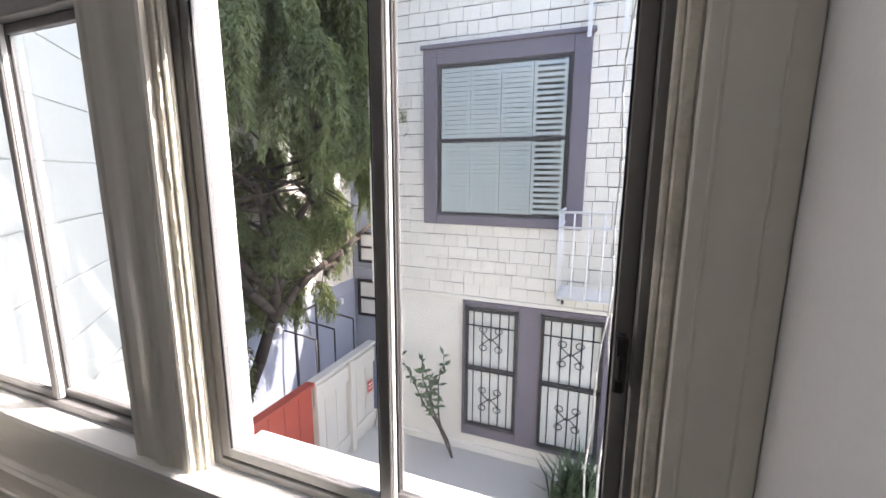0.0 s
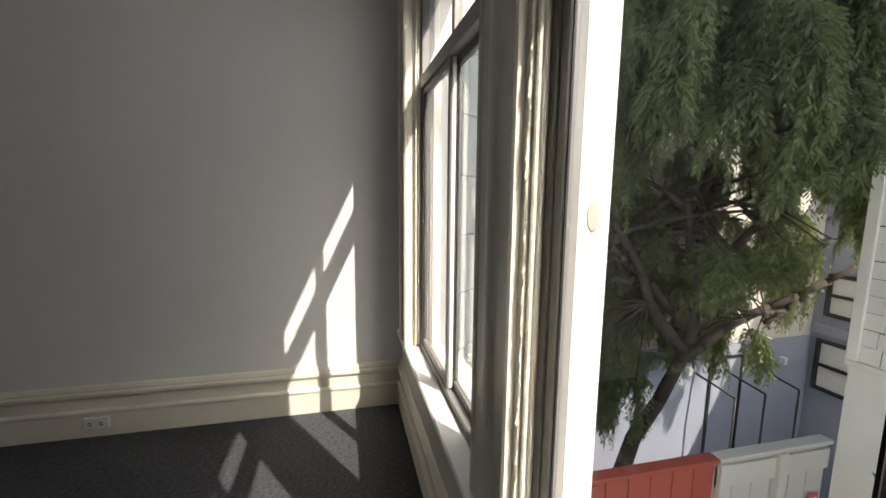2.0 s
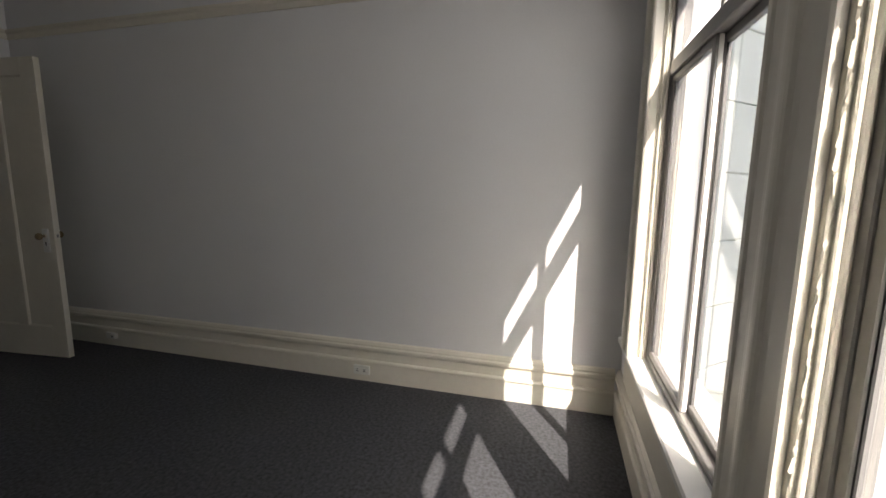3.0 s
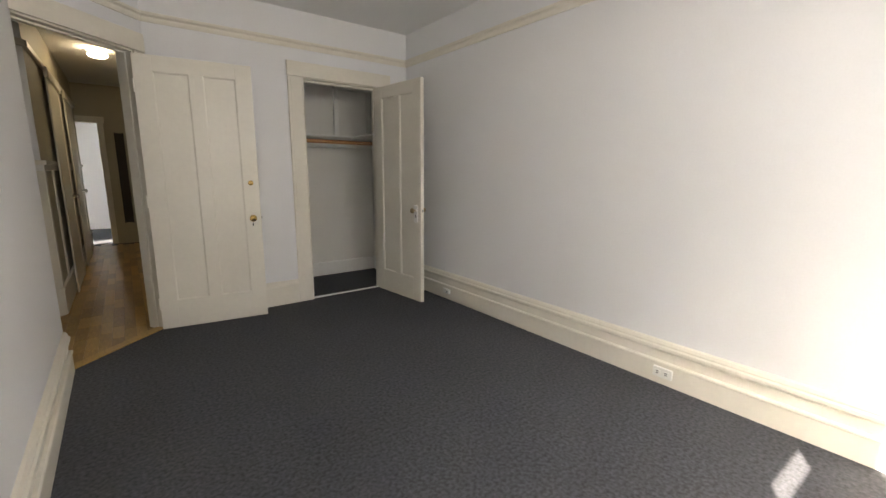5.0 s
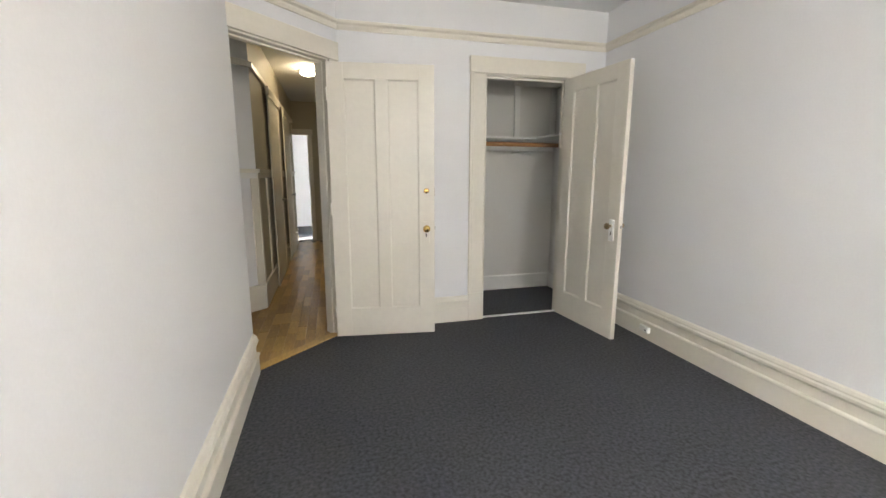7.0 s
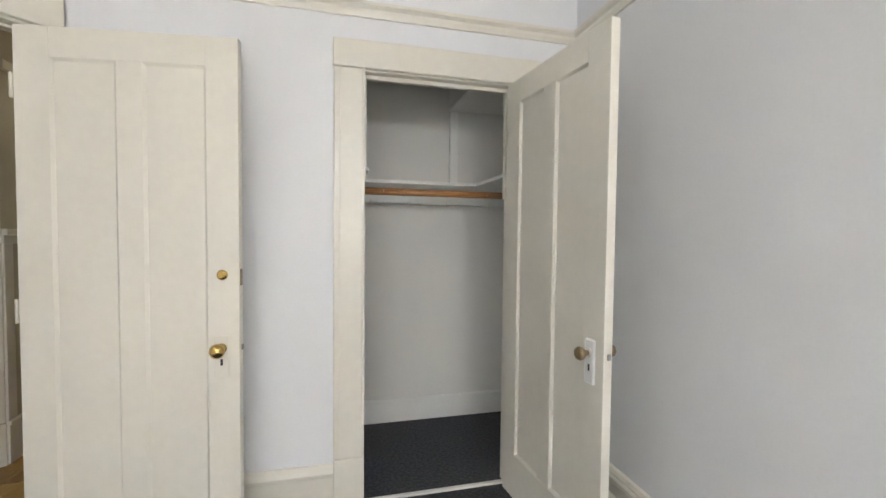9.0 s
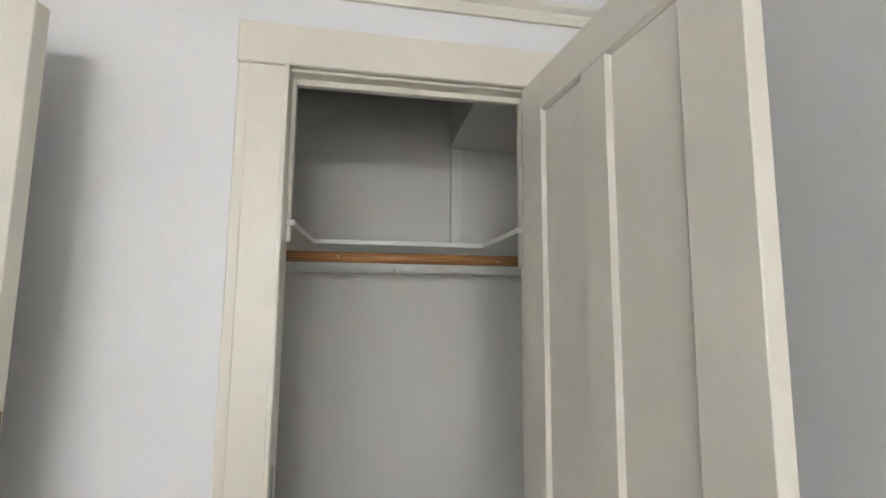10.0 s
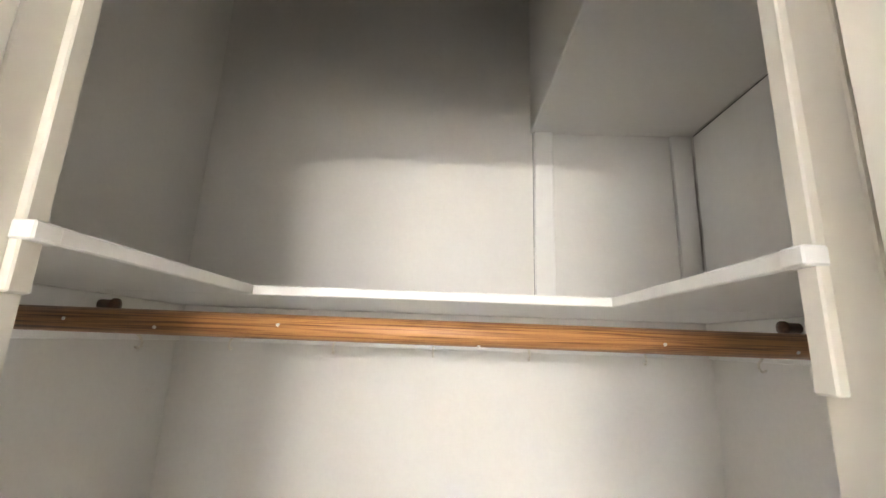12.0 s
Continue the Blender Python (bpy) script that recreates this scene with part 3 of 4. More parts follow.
# the side boards run forward into the doorway with a short tongue
part("side_board", boxes((1.086, CE - 0.0005, FY + 0.0005, -4.5465, SZ0, SZ1), (1.084, CX1 - 0.0005, -4.546, -4.518, SZ0, SZ1), bevel=0.002), WHITE, sh)
part("side_board", boxes((CL + 0.0005, 0.391, FY + 0.0005, -4.5465, SZ0, SZ1), (CX0 + 0.0005, 0.396, -4.546, -4.518, SZ0, SZ1), bevel=0.002), WHITE, sh)
for d in ((CL + 0.02, CE - 0.02, CY + 0.0005, CY + 0.02, 1.524, SZ0 - 0.0005), (CE - 0.02, CE - 0.0005, CY + 0.0005, -4.548, 1.524, SZ0 - 0.0005), (CL + 0.0005, CL + 0.02, CY + 0.0005, -4.548, 1.524, SZ0 - 0.0005)):
    part("cleat", boxes(d, bevel=0.002), WHITE, sh)
r = thing("closet_rod", "orange-brown varnished wooden hanging rod", "hanging rod")
k = bmesh.new()
RY, RZ = -4.86, 1.557
tube(k, (CL + 0.001, RY, RZ), (CE - 0.001, RY, RZ + 0.003), 0.0205, n=20)
part("pole", k, ROD, r)
# pale nicks in the varnish
for x, a in ((0.15, 60), (0.36, 75), (0.655, 25), (0.98, 100), (1.18, 70), (1.33, 95)):
    k = lathe([(0.003, 0), (0.003, 0.001), (0.001, 0.0016)], 8, "Y")
    part("scratch", k, WHITE, r, "pale nick in the varnish", m=Matrix.Translation((x, RY, RZ + 0.001)) @ Matrix.Rotation(radians(a - 90), 4, "X") @ Matrix.Translation((0, 0.0203, 0)))
peg = None
for x, y, s in ((CE - 0.02, -5.05, -1), (CL + 0.02, -5.03, 1)):
    if peg is None:
        k = lathe([(0.011, 0), (0.011, 0.024), (0.014, 0.028), (0.014, 0.036), (0.003, 0.04)], 14, "X")
        peg = tagged(link("wooden_peg", k, PEGW), "short dark turned wooden peg on the closet cleat", "peg", "closet pegs")
        peg.matrix_basis = Matrix.Translation((x, y, 1.597)) @ Matrix.Rotation(math.pi, 4, "Z")
    else:
        copy_thing(peg, Matrix.Translation((x, y, 1.597)))


def hook():
    k = bmesh.new()
    pts = [(0, 0, 0.014), (0, 0.006, 0.012), (0, 0.016, 0.004), (0, 0.026, -0.008), (0, 0.026, -0.019), (0, 0.019, -0.026), (0, 0.011, -0.022)]
    for a, b in zip(pts, pts[1:]):
        tube(k, a, b, 0.0028, n=6)
    h = thing("coat_hook", "small cream-painted bent wire coat hook on the closet cleat", "hook", group="closet hooks")
    part("wire", k, TRIM, h)
    part("plate", lathe([(0.006, 0), (0.006, 0.003), (0.003, 0.004)], 10, "Y"), TRIM, h, m=Matrix.Translation((0, 0, 0.014)))
    return h


first = hook()
first.matrix_basis = pose(1.012, CY + 0.0201, 1.53)
for x in (1.293, 0.742, 0.483, 0.173):
    copy_thing(first, pose(x, CY + 0.0201, 1.53))
copy_thing(first, pose(CE - 0.0201, -5.16, 1.53, 0, 0, 90))
copy_thing(first, pose(CL + 0.0201, -5.12, 1.53, 0, 0, -90))
setting("soffit", boxes((CL + 0.0005, 0.466, CY + 0.0005, YC - 0.0655, 2.19, 2.8499), bevel=0.003), CLOSET, "boxed-in white soffit high in the closet", "soffit")
setting("closet_batten", boxes((0.401, 0.458, CY + 0.0005, CY + 0.019, SZ1 + 0.0005, 2.1895), bevel=0.003), WHITE, "narrow white wall batten", "trim")
setting("closet_batten", boxes((CL + 0.006, CL + 0.068, CY + 0.0005, CY + 0.015, SZ1 + 0.0005, 2.1895), bevel=0.003), WHITE, "broad white corner batten", "trim")
setting("closet_panel", boxes((CL + 0.0003, CL + 0.006, CY + 0.022, -4.56, SZ1 + 0.003, 2.183), bevel=0.002), WHITE, "white wall panel with a dark open joint", "panel")
# shadow along both edges of the batten, laid on as dark strips
setting("closet_joint", boxes((0.3996, 0.4008, CY + 0.0003, CY + 0.0012, SZ1 + 0.003, 2.1885), (0.4582, 0.4594, CY + 0.0003, CY + 0.0012, SZ1 + 0.003, 2.1885)), SLOT, "fine dark strips for the shadow lines beside the wall batten", "gap")
setting("closet_joint", boxes((CL + 0.0003, CL + 0.0013, CY + 0.0155, CY + 0.0218, SZ1 + 0.003, 2.1885), (CL + 0.0003, CL + 0.0013, CY + 0.022, -4.56, 2.1832, 2.1894)), SLOT, "dark open joint beside the closet panel", "gap")

# ---- outlets on the baseboard ----
def outlet(y, z):
    o = thing("power_outlet", "white double power outlet set sideways in the baseboard", "outlet", pose(0.0272, y, z))
    part("cover_plate", boxes((0, 0.016, -0.056, 0.056, -0.031, 0.031), bevel=0.003), PLASTIC, o)
    for s in (-1, 1):
        f = part("socket_face", boxes((0.016, 0.0185, s * 0.025 - 0.017, s * 0.025 + 0.017, -0.014, 0.014), bevel=0.001), PLASTIC, o)
        part("slot", boxes((0.0184, 0.0196, s * 0.025 - 0.010, s * 0.025 + 0.006, 0.004, 0.0085), (0.0184, 0.0196, s * 0.025 - 0.010, s * 0.025 + 0.006, -0.0085, -0.004)), SLOT, f)
    return o


outlet(-1.565, 0.078)
j = thing("phone_jack", "small white surface-mounted telephone jack on the baseboard", "wall jack", pose(0.0272, -3.69, 0.088))
part("base", boxes((0, 0.018, -0.06, 0.0, -0.026, 0.02), bevel=0.003), PLASTIC, j)
part("plug_block", boxes((0, 0.032, 0.001, 0.045, -0.024, 0.018), bevel=0.004), PLASTIC, j)
part("socket_hole", boxes((0.031, 0.0328, 0.016, 0.028, -0.01, 0.002)), SLOT, j)

# ---- hall ----
HX, HY = 3.03, -5.29
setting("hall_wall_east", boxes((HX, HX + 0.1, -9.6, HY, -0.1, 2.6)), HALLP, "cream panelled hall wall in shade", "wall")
VD = Vector((0.748, 0.664))
def vest(bm, s0, s1, d0, d1, z0, z1, bevel=0.0):
    """A box on the slanting hall wall: s from the corner, d out of the wall."""
    m = Matrix.Translation((HX, HY, 0)) @ Matrix(((VD.x, -VD.y, 0, 0), (VD.y, VD.x, 0, 0), (0, 0, 1, 0), (0, 0, 0, 1)))
    return box(bm, s0, s1, d0, d1, z0, z1, bevel, m)
bm = bmesh.new()
vest(bm, 0, 1.95, -0.1, 0, -0.1, 2.6)
setting("hall_wall_slant", bm, WALL, "white hall wall with a panelled dado", "wall")
w = thing("hall_dado", "white dado with rails, stiles and baseboard", "wainscot", kind="structure")
for nm, s0, s1, d0, d1, z0, z1 in (("chair_rail", 0.0, 1.58, 0, 0.03, 1.29, 1.325), ("top_band", 0.0, 1.58, 0, 0.014, 1.24, 1.29), ("baseboard", 0.0, 1.58, 0, 0.018, 0.0, 0.22), ("base_cap", 0.0, 1.58, 0, 0.026, 0.22, 0.245),
                                   ("stile", 0.0, 0.07, 0, 0.014, 0.245, 1.24), ("stile", 0.75, 0.82, 0, 0.014, 0.245, 1.24), ("picture_rail", 0.0, 1.58, 0, 0.03, 2.2, 2.25)):
    bm = bmesh.new()
    vest(bm, s0, s1, d0, d1, z0, z1, 0.003)
    part(nm, bm, TRIM if nm != "top_band" else WHITE, w)
w = thing("hall_dado", "cream dado along the dim hall wall", "wainscot", kind="structure")
for nm, d in (("chair_rail", (HX - 0.03, HX, -9.5, HY, 1.29, 1.325)), ("top_band", (HX - 0.014, HX, -9.5, HY, 1.24, 1.29)), ("baseboard", (HX - 0.018, HX, -9.5, HY, 0, 0.22)), ("base_cap", (HX - 0.026, HX, -9.5, HY, 0.22, 0.245)),
              ("picture_rail", (HX - 0.03, HX, -9.5, HY, 2.2, 2.25)), ("stile", (HX - 0.014, HX, HY - 0.07, HY, 0.245, 1.24)), ("stile", (HX - 0.014, HX, HY - 0.62, HY - 0.55, 0.245, 1.24))):
    part(nm, boxes(d, bevel=0.003), TRIM, w)
for y in (-6.2, -7.7):
    f = thing("door_frame_3", "cream door casing with a closed door along the hall", "door frame", kind="structure")
    part("casing_side", boxes((HX - 0.045, HX - 0.031, y - 0.02, y + 0.1, 0, 2.1), bevel=0.003), TRIM, f)
    part("casing_side", boxes((HX - 0.045, HX - 0.031, y - 0.9, y - 0.78, 0, 2.1), bevel=0.003), TRIM, f)
    part("casing_head", boxes((HX - 0.06, HX - 0.031, y - 0.93, y + 0.13, 2.1, 2.2), bevel=0.004), TRIM, f)
    part("door_leaf", boxes((HX - 0.04, HX - 0.031, y - 0.78, y - 0.02, 0.01, 2.1)), TRIM, f)
    part("knob", lathe([(0.01, 0), (0.01, -0.02), (0.026, -0.04), (0.026, -0.055), (0.004, -0.062)], 14, "X"), STEEL, f, m=Matrix.Translation((HX - 0.04, y - 0.7, 0.95)))
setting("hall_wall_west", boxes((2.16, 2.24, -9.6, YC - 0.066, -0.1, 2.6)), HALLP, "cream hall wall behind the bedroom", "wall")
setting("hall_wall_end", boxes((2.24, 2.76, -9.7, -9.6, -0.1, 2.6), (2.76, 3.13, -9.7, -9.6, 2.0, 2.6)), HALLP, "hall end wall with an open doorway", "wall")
f = thing("door_frame_4", "cream casing of the far doorway", "door frame", kind="structure")
part("casing_side", boxes((2.68, 2.76, -9.6, -9.58, 0, 2.0), bevel=0.003), TRIM, f)
part("casing_head", boxes((2.66, 3.029, -9.6, -9.575, 2.0, 2.1), bevel=0.003), TRIM, f)
p = thing("wall_mirror", "tall dark framed panel on the hall end wall", "picture")
part("panel", boxes((2.43, 2.55, -9.6, -9.575, 0.35, 1.85), bevel=0.004), DARK, p)
part("picture_frame", boxes((2.425, 2.44, -9.6, -9.57, 0.34, 1.86), (2.54, 2.555, -9.6, -9.57, 0.34, 1.86), bevel=0.004), DARK, p)
setting("far_room_floor", boxes((2.0, 3.6, -12.0, -9.65, -0.1, -0.002)), CARPET, "dark carpet in the far room", "floor")
# an unseen slit is added in the side wall to let daylight in
setting("far_room_wall", boxes((2.0, 3.6, -12.1, -12.0, -0.1, 2.6), (1.9, 2.0, -12.0, -9.7, -0.1, 2.6), (3.6, 3.7, -12.0, -11.4, -0.1, 2.6), (3.6, 3.7, -11.0, -9.7, -0.1, 2.6), (3.6, 3.7, -11.4, -11.0, -0.1, 1.993), (3.6, 3.7, -11.4, -11.0, 2.0, 2.6)), WALL, "white wall of the far room", "wall")
setting("far_room_ceiling", boxes((1.9, 3.7, -12.1, -9.7, 2.6, 2.7)), CEIL, "white ceiling of the far room", "ceiling")
setting("hall_ceiling", boxes((2.16, 4.6, -9.7, -4.545, 2.6, 2.64), (XE + 0.121, 4.6, -4.545, -3.15, 2.6, 2.64)), CEIL, "dim hall ceiling", "ceiling")
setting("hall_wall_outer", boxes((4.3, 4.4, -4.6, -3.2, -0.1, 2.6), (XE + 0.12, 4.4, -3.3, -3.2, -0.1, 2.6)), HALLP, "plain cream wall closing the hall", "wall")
lamp = thing("ceiling_light", "round frosted ceiling lamp, lit, on the hall ceiling", "lamp", pose(2.59, -6.95, 2.6))
part("base", lathe([(0.05, 0), (0.06, -0.01), (0.06, -0.03), (0.04, -0.035)], 20), STEEL, lamp)
part("shade", lathe([(0.05, -0.033), (0.085, -0.042), (0.1, -0.058), (0.088, -0.078), (0.05, -0.092), (0.005, -0.096)], 24), LAMPG, lamp, "glowing frosted glass bowl")

# ---- outdoors ----
GZ = -2.3
LOW = GZ - 2.4
bm = bmesh.new()
cols = (-250, -60, -20, -8, -0.45, -0.40, 3, 8, 20, 60, 250)
rows_ = (-250, -60, -20, 0, 2, 4, 8, 20, 60, 250)
grid = [[bm.verts.new((x, y, LOW if x < -0.42 else GZ)) for x in cols] for y in rows_]
for r0, r1 in zip(grid, grid[1:]):
    for i in range(len(cols) - 1):
        bm.faces.new((r0[i], r0[i + 1], r1[i + 1], r1[i]))
setting("ground", bm, EARTH, "dusty pale concrete yard with a sunken side", "ground")
# own house, outside: slanting bay wall with wide siding
bay0, bd = Vector((0.26, 0.185)), Vector((-0.69, 0.724))
bn = Vector((0.724, 0.69))
mb = Matrix.Translation((bay0.x, bay0.y, 0)) @ Matrix(((bd.x, bn.x, 0, 0), (bd.y, bn.y, 0, 0), (0, 0, 1, 0), (0, 0, 0, 1)))
bm = bmesh.new()
box(bm, 0, 2.3, -0.15, -0.012, LOW, 4.4, m=mb)
bay = setting("bay_wall", bm, SIDING, "pale green-white wall with wide siding boards", "wall")
for i in range(20):
    bm = bmesh.new()
    z = GZ + 0.02 + i * 0.33
    box(bm, 0.06, 2.3, -0.012, 0.004, z, z + 0.322, 0.003, m=mb)
    part("siding_board", bm, SIDING, bay)
bm = bmesh.new()
box(bm, 0, 0.055, -0.012, 0.02, GZ, 4.4, 0.004, m=mb)
part("corner_board", bm, WHITE, bay)
bm = boxes((-0.15, 4.5, 0.161, 0.18, GZ, ZS - 0.04), (-0.15, 4.5, 0.161, 0.18, ZH + 0.02, 3.3), (-0.15, W1[0] - 0.022, 0.161, 0.18, ZS - 0.04, ZH + 0.02), (W2[1] + 0.022, 4.5, 0.161, 0.18, ZS - 0.04, ZH + 0.02), (W1[1] + 0.022, W2[0] - 0.022, 0.161, 0.18, ZS - 0.04, ZH + 0.02))
setting("wall_outer", bm, SIDING, "pale outer face of the house", "wall")
setting("roof", boxes((-1.2, 4.6, -12.2, 0.34, 3.0, 3.15)), SIDING, "flat roof over the flat", "roof")

# neighbouring house
NY = 4.09
nb = thing("neighbour_house", "cream shingled house with mauve-grey trim across the yard", "house")
part("wall", boxes((-0.27, 3.3, NY, NY + 1.0, GZ, 3.6)), STUCCO, nb, "cream stucco and shingle wall")
# unseen block added beside the house; it keeps the sun off the bay
part("sun_block", boxes((3.3, 7.25, NY, NY + 1.4, GZ, 11.5)), STUCCO, nb, "unseen stucco block added to shade the bay wall")
part("corner_board", boxes((-0.29, -0.2, NY - 0.035, NY, -0.2, 3.6), bevel=0.005), SHINGLE, nb)
# dark sheet added behind the shingles; its colour is the shade under the butts
part("shade_backing", boxes((-0.21, 6.1, NY - 0.0025, NY, -0.19, 3.56)), GAPSHADE, nb, "dark backing that gives the shade lines between the shingles")
part("roof", boxes((-0.4, 3.3, NY - 0.25, NY + 1.2, 3.6, 3.72), bevel=0.02), MAUVE, nb)
part("sun_block_top", boxes((3.2, 7.3, NY - 0.25, NY + 1.6, 11.5, 11.65), bevel=0.02), MAUVE, nb)
part("belt_course", boxes((-0.29, 6.2, NY - 0.035, NY, -0.25, -0.2), bevel=0.006), STUCCO, nb)
part("water_table", boxes((-0.29, 6.2, NY - 0.05, NY, GZ, GZ + 0.1), bevel=0.01), STUCCO, nb)
NW = (0.48, 2.345, 0.68, 2.685)
NG = (0.70, 2.12, 0.83, 2.47)
win = part("window", boxes((NW[0], NG[0] - 0.05, NY - 0.05, NY, NW[2], NW[3]), (NG[1] + 0.05, NW[1], NY - 0.05, NY, NW[2], NW[3]), (NG[0] - 0.05, NG[1] + 0.05, NY - 0.05, NY, NW[2], NG[2] - 0.04), (NG[0] - 0.05, NG[1] + 0.05, NY - 0.05, NY, NG[3] + 0.04, NW[3]), bevel=0.006), MAUVE, nb, "mauve-grey window surround")
part("cornice", boxes((NW[0] - 0.03, NW[1] + 0.03, NY - 0.08, NY, NW[3], NW[3] + 0.045), bevel=0.008), MAUVE, win)
part("sash_frame", boxes((NG[0] - 0.05, NG[0], NY - 0.03, NY, NG[2] - 0.04, NG[3] + 0.04), (NG[1], NG[1] + 0.05, NY - 0.03, NY, NG[2] - 0.04, NG[3] + 0.04), (NG[0], NG[1], NY - 0.03, NY, NG[2] - 0.04, NG[2]), (NG[0], NG[1], NY - 0.03, NY, NG[3], NG[3] + 0.04), (NG[0], NG[1], NY - 0.035, NY, 1.64, 1.685), bevel=0.005), IRON, win)
p = part("pane", boxes((NG[0], NG[1], NY - 0.0245, NY - 0.02, NG[2], 1.64), (NG[0], NG[1], NY - 0.0245, NY - 0.02, 1.685, NG[3])), FAROUT, win)
p.visible_shadow = False
part("backing", boxes((NG[0], NG[1], NY - 0.0045, NY - 0.003, NG[2], NG[3])), DARK, win)
sw = (NG[1] - NG[0]) / 4
for i in range(4):
    for z0, z1 in ((NG[2], 1.64), (1.685, NG[3])):
        bm = bmesh.new()
        xa, xb = NG[0] + i * sw + 0.004, NG[0] + (i + 1) * sw - 0.004
        for d in ((xa, xa + 0.035, z0, z1), (xb - 0.035, xb, z0, z1)):
            box(bm, d[0], d[1], NY - 0.017, NY - 0.006, d[2], d[3])
        n = int((z1 - z0) / (0.06 if i == 3 else 0.05))
        for k in range(n):
            zz = z0 + (k + 0.5) * (z1 - z0) / n
            box(bm, -(xb - xa) / 2 + 0.036, (xb - xa) / 2 - 0.036, -0.0012, 0.0012, -0.0243, 0.0243, m=Matrix.Translation(((xa + xb) / 2, NY - 0.0115, zz)) @ Matrix.Rotation(radians(-6 if i == 3 else -13), 4, "X") @ Matrix.Diagonal((1, 1, 0.72 if i == 3 else 1, 1)))
        part("shutter", bm, SHUTTER, win, "white louvred shutter")

# barred windows of the ground floor
part("barred_window_surround", boxes((1.0, 1.05, NY - 0.05, NY, -2.06, -0.25), (1.70, 1.97, NY - 0.05, NY, -2.06, -0.25), (2.66, 2.78, NY - 0.05, NY, -2.06, -0.25), (1.05, 1.70, NY - 0.05, NY, -0.32, -0.25), (1.97, 2.66, NY - 0.05, NY, -0.32, -0.25), (1.05, 1.70, NY - 0.05, NY, -2.06, -1.9), (1.97, 2.66, NY - 0.05, NY, -2.06, -1.98), bevel=0.006), MAUVE, nb, "mauve-grey surround")
for x0, x1, zb in ((1.05, 1.70, -1.9), (1.97, 2.66, -1.98)):
    g = part("barred_window", boxes((x0, x1, NY - 0.012, NY - 0.001, zb, -0.32)), SHUTTER, nb, "window with white blind behind iron bars")
    bm = bmesh.new()
    yb = NY - 0.07
    for d in ((x0, x0 + 0.04, zb, -0.32), (x1 - 0.04, x1, zb, -0.32), (x0, x1, zb, zb + 0.05), (x0, x1, -0.37, -0.32), (x0, x1, (zb - 0.32) / 2 - 0.03, (zb - 0.32) / 2 + 0.03)):
        box(bm, d[0], d[1], yb - 0.012, yb + 0.012, d[2], d[3])
    part("grille_frame", bm, IRON, g)
    for i in range(1, 6):
        k = bmesh.new()
        x = x0 + i * (x1 - x0) / 6
        tube(k, (x, yb, zb + 0.04), (x, yb, -0.36), 0.008, n=6)
        part("bar", k, IRON, g)
    for zc in ((zb - 0.32) / 2 + 0.4, (zb - 0.32) / 2 - 0.4):
        for sx in (-1, 1):
            for sz in (-1, 1):
                pts = []
                for q in range(15):
                    a, rr = q * 0.45, 0.055 - q * 0.0026
                    pts.append(((x0 + x1) / 2 + sx * (0.09 + rr * math.cos(a)), yb, zc + sz * (0.11 + rr * math.sin(a))))
                part("scroll", path_tube([((x0 + x1) / 2, yb, zc - sz * 0.02)] + pts, 0.007, 5), IRON, g)
    k = bmesh.new()
    tube(k, (x0 + 0.02, yb, -0.55), (x1 - 0.02, yb, -0.55), 0.009, n=6)
    part("cross_bar", k, IRON, g)

# white iron balcony cage on the neighbour's wall
cg = thing("iron_balcony", "white painted iron fire-escape cage on the neighbour's wall", "balcony")
cx0, cx1, cy0, cy1, cz0, cz1 = 2.17, 3.4, NY - 0.55, NY, 0.05, 0.92
for z in (cz0, cz1, cz1 - 0.15):
    k = bmesh.new()
    for a, b in (((cx0, cy1, z), (cx0, cy0, z)), ((cx0, cy0, z), (cx1, cy0, z)), ((cx1, cy0, z), (cx1, cy1, z))):
        tube(k, a, b, 0.014, n=6)
    part("rail", k, WIRON, cg)
for i in range(10):
    x = cx0 + i * (cx1 - cx0) / 9
    k = bmesh.new()
    tube(k, (x, cy0, cz0), (x, cy0, cz1), 0.009, n=6)
    part("baluster", k, WIRON, cg)
for y in (cy0 + 0.18, cy0 + 0.36):
    k = bmesh.new()
    tube(k, (cx0, y, cz0), (cx0, y, cz1), 0.009, n=6)
    part("baluster", k, WIRON, cg)
part("deck", boxes(*[(cx0, cx1, cy0 + 0.05 + i * 0.07, cy0 + 0.08 + i * 0.07, cz0 - 0.02, cz0) for i in range(8)]), WIRON, cg, "slatted iron deck")
part("bracket", boxes((cx0, cx0 + 0.03, cy0 + 0.1, cy1, cz0 - 0.06, cz0 - 0.02), (cx0, cx0 + 0.03, cy1 - 0.03, cy1, cz0 - 0.22, cz0 - 0.02)), IRON, cg)
ld = thing("iron_ladder", "white iron drop ladder hanging on the neighbour's wall", "ladder")
for x in (2.29, 2.62):
    part("ladder_rail", boxes((x, x + 0.04, NY - 0.12, NY - 0.10, 2.62, 3.5)), WIRON, ld)
for i in range(2):
    k = bmesh.new()
    tube(k, (2.31, NY - 0.11, 2.9 + i * 0.3), (2.64, NY - 0.11, 2.9 + i * 0.3), 0.01, n=6)
    part("rung", k, WIRON, ld)
for x in (2.29, 2.62):
    part("standoff", boxes((x, x + 0.04, NY - 0.1, NY, 3.3, 3.33)), WIRON, ld)
reel = thing("hose_reel", "round red hose reel on the neighbour's wall", "hose reel", pose(2.86, NY, -0.62))
part("disc", lathe([(0.1, 0), (0.1, -0.03), (0.085, -0.05), (0.05, -0.055)], 20, "Y"), REDM, reel)
part("hub", lathe([(0.03, -0.05), (0.03, -0.075), (0.005, -0.08)], 12, "Y"), IRON, reel)

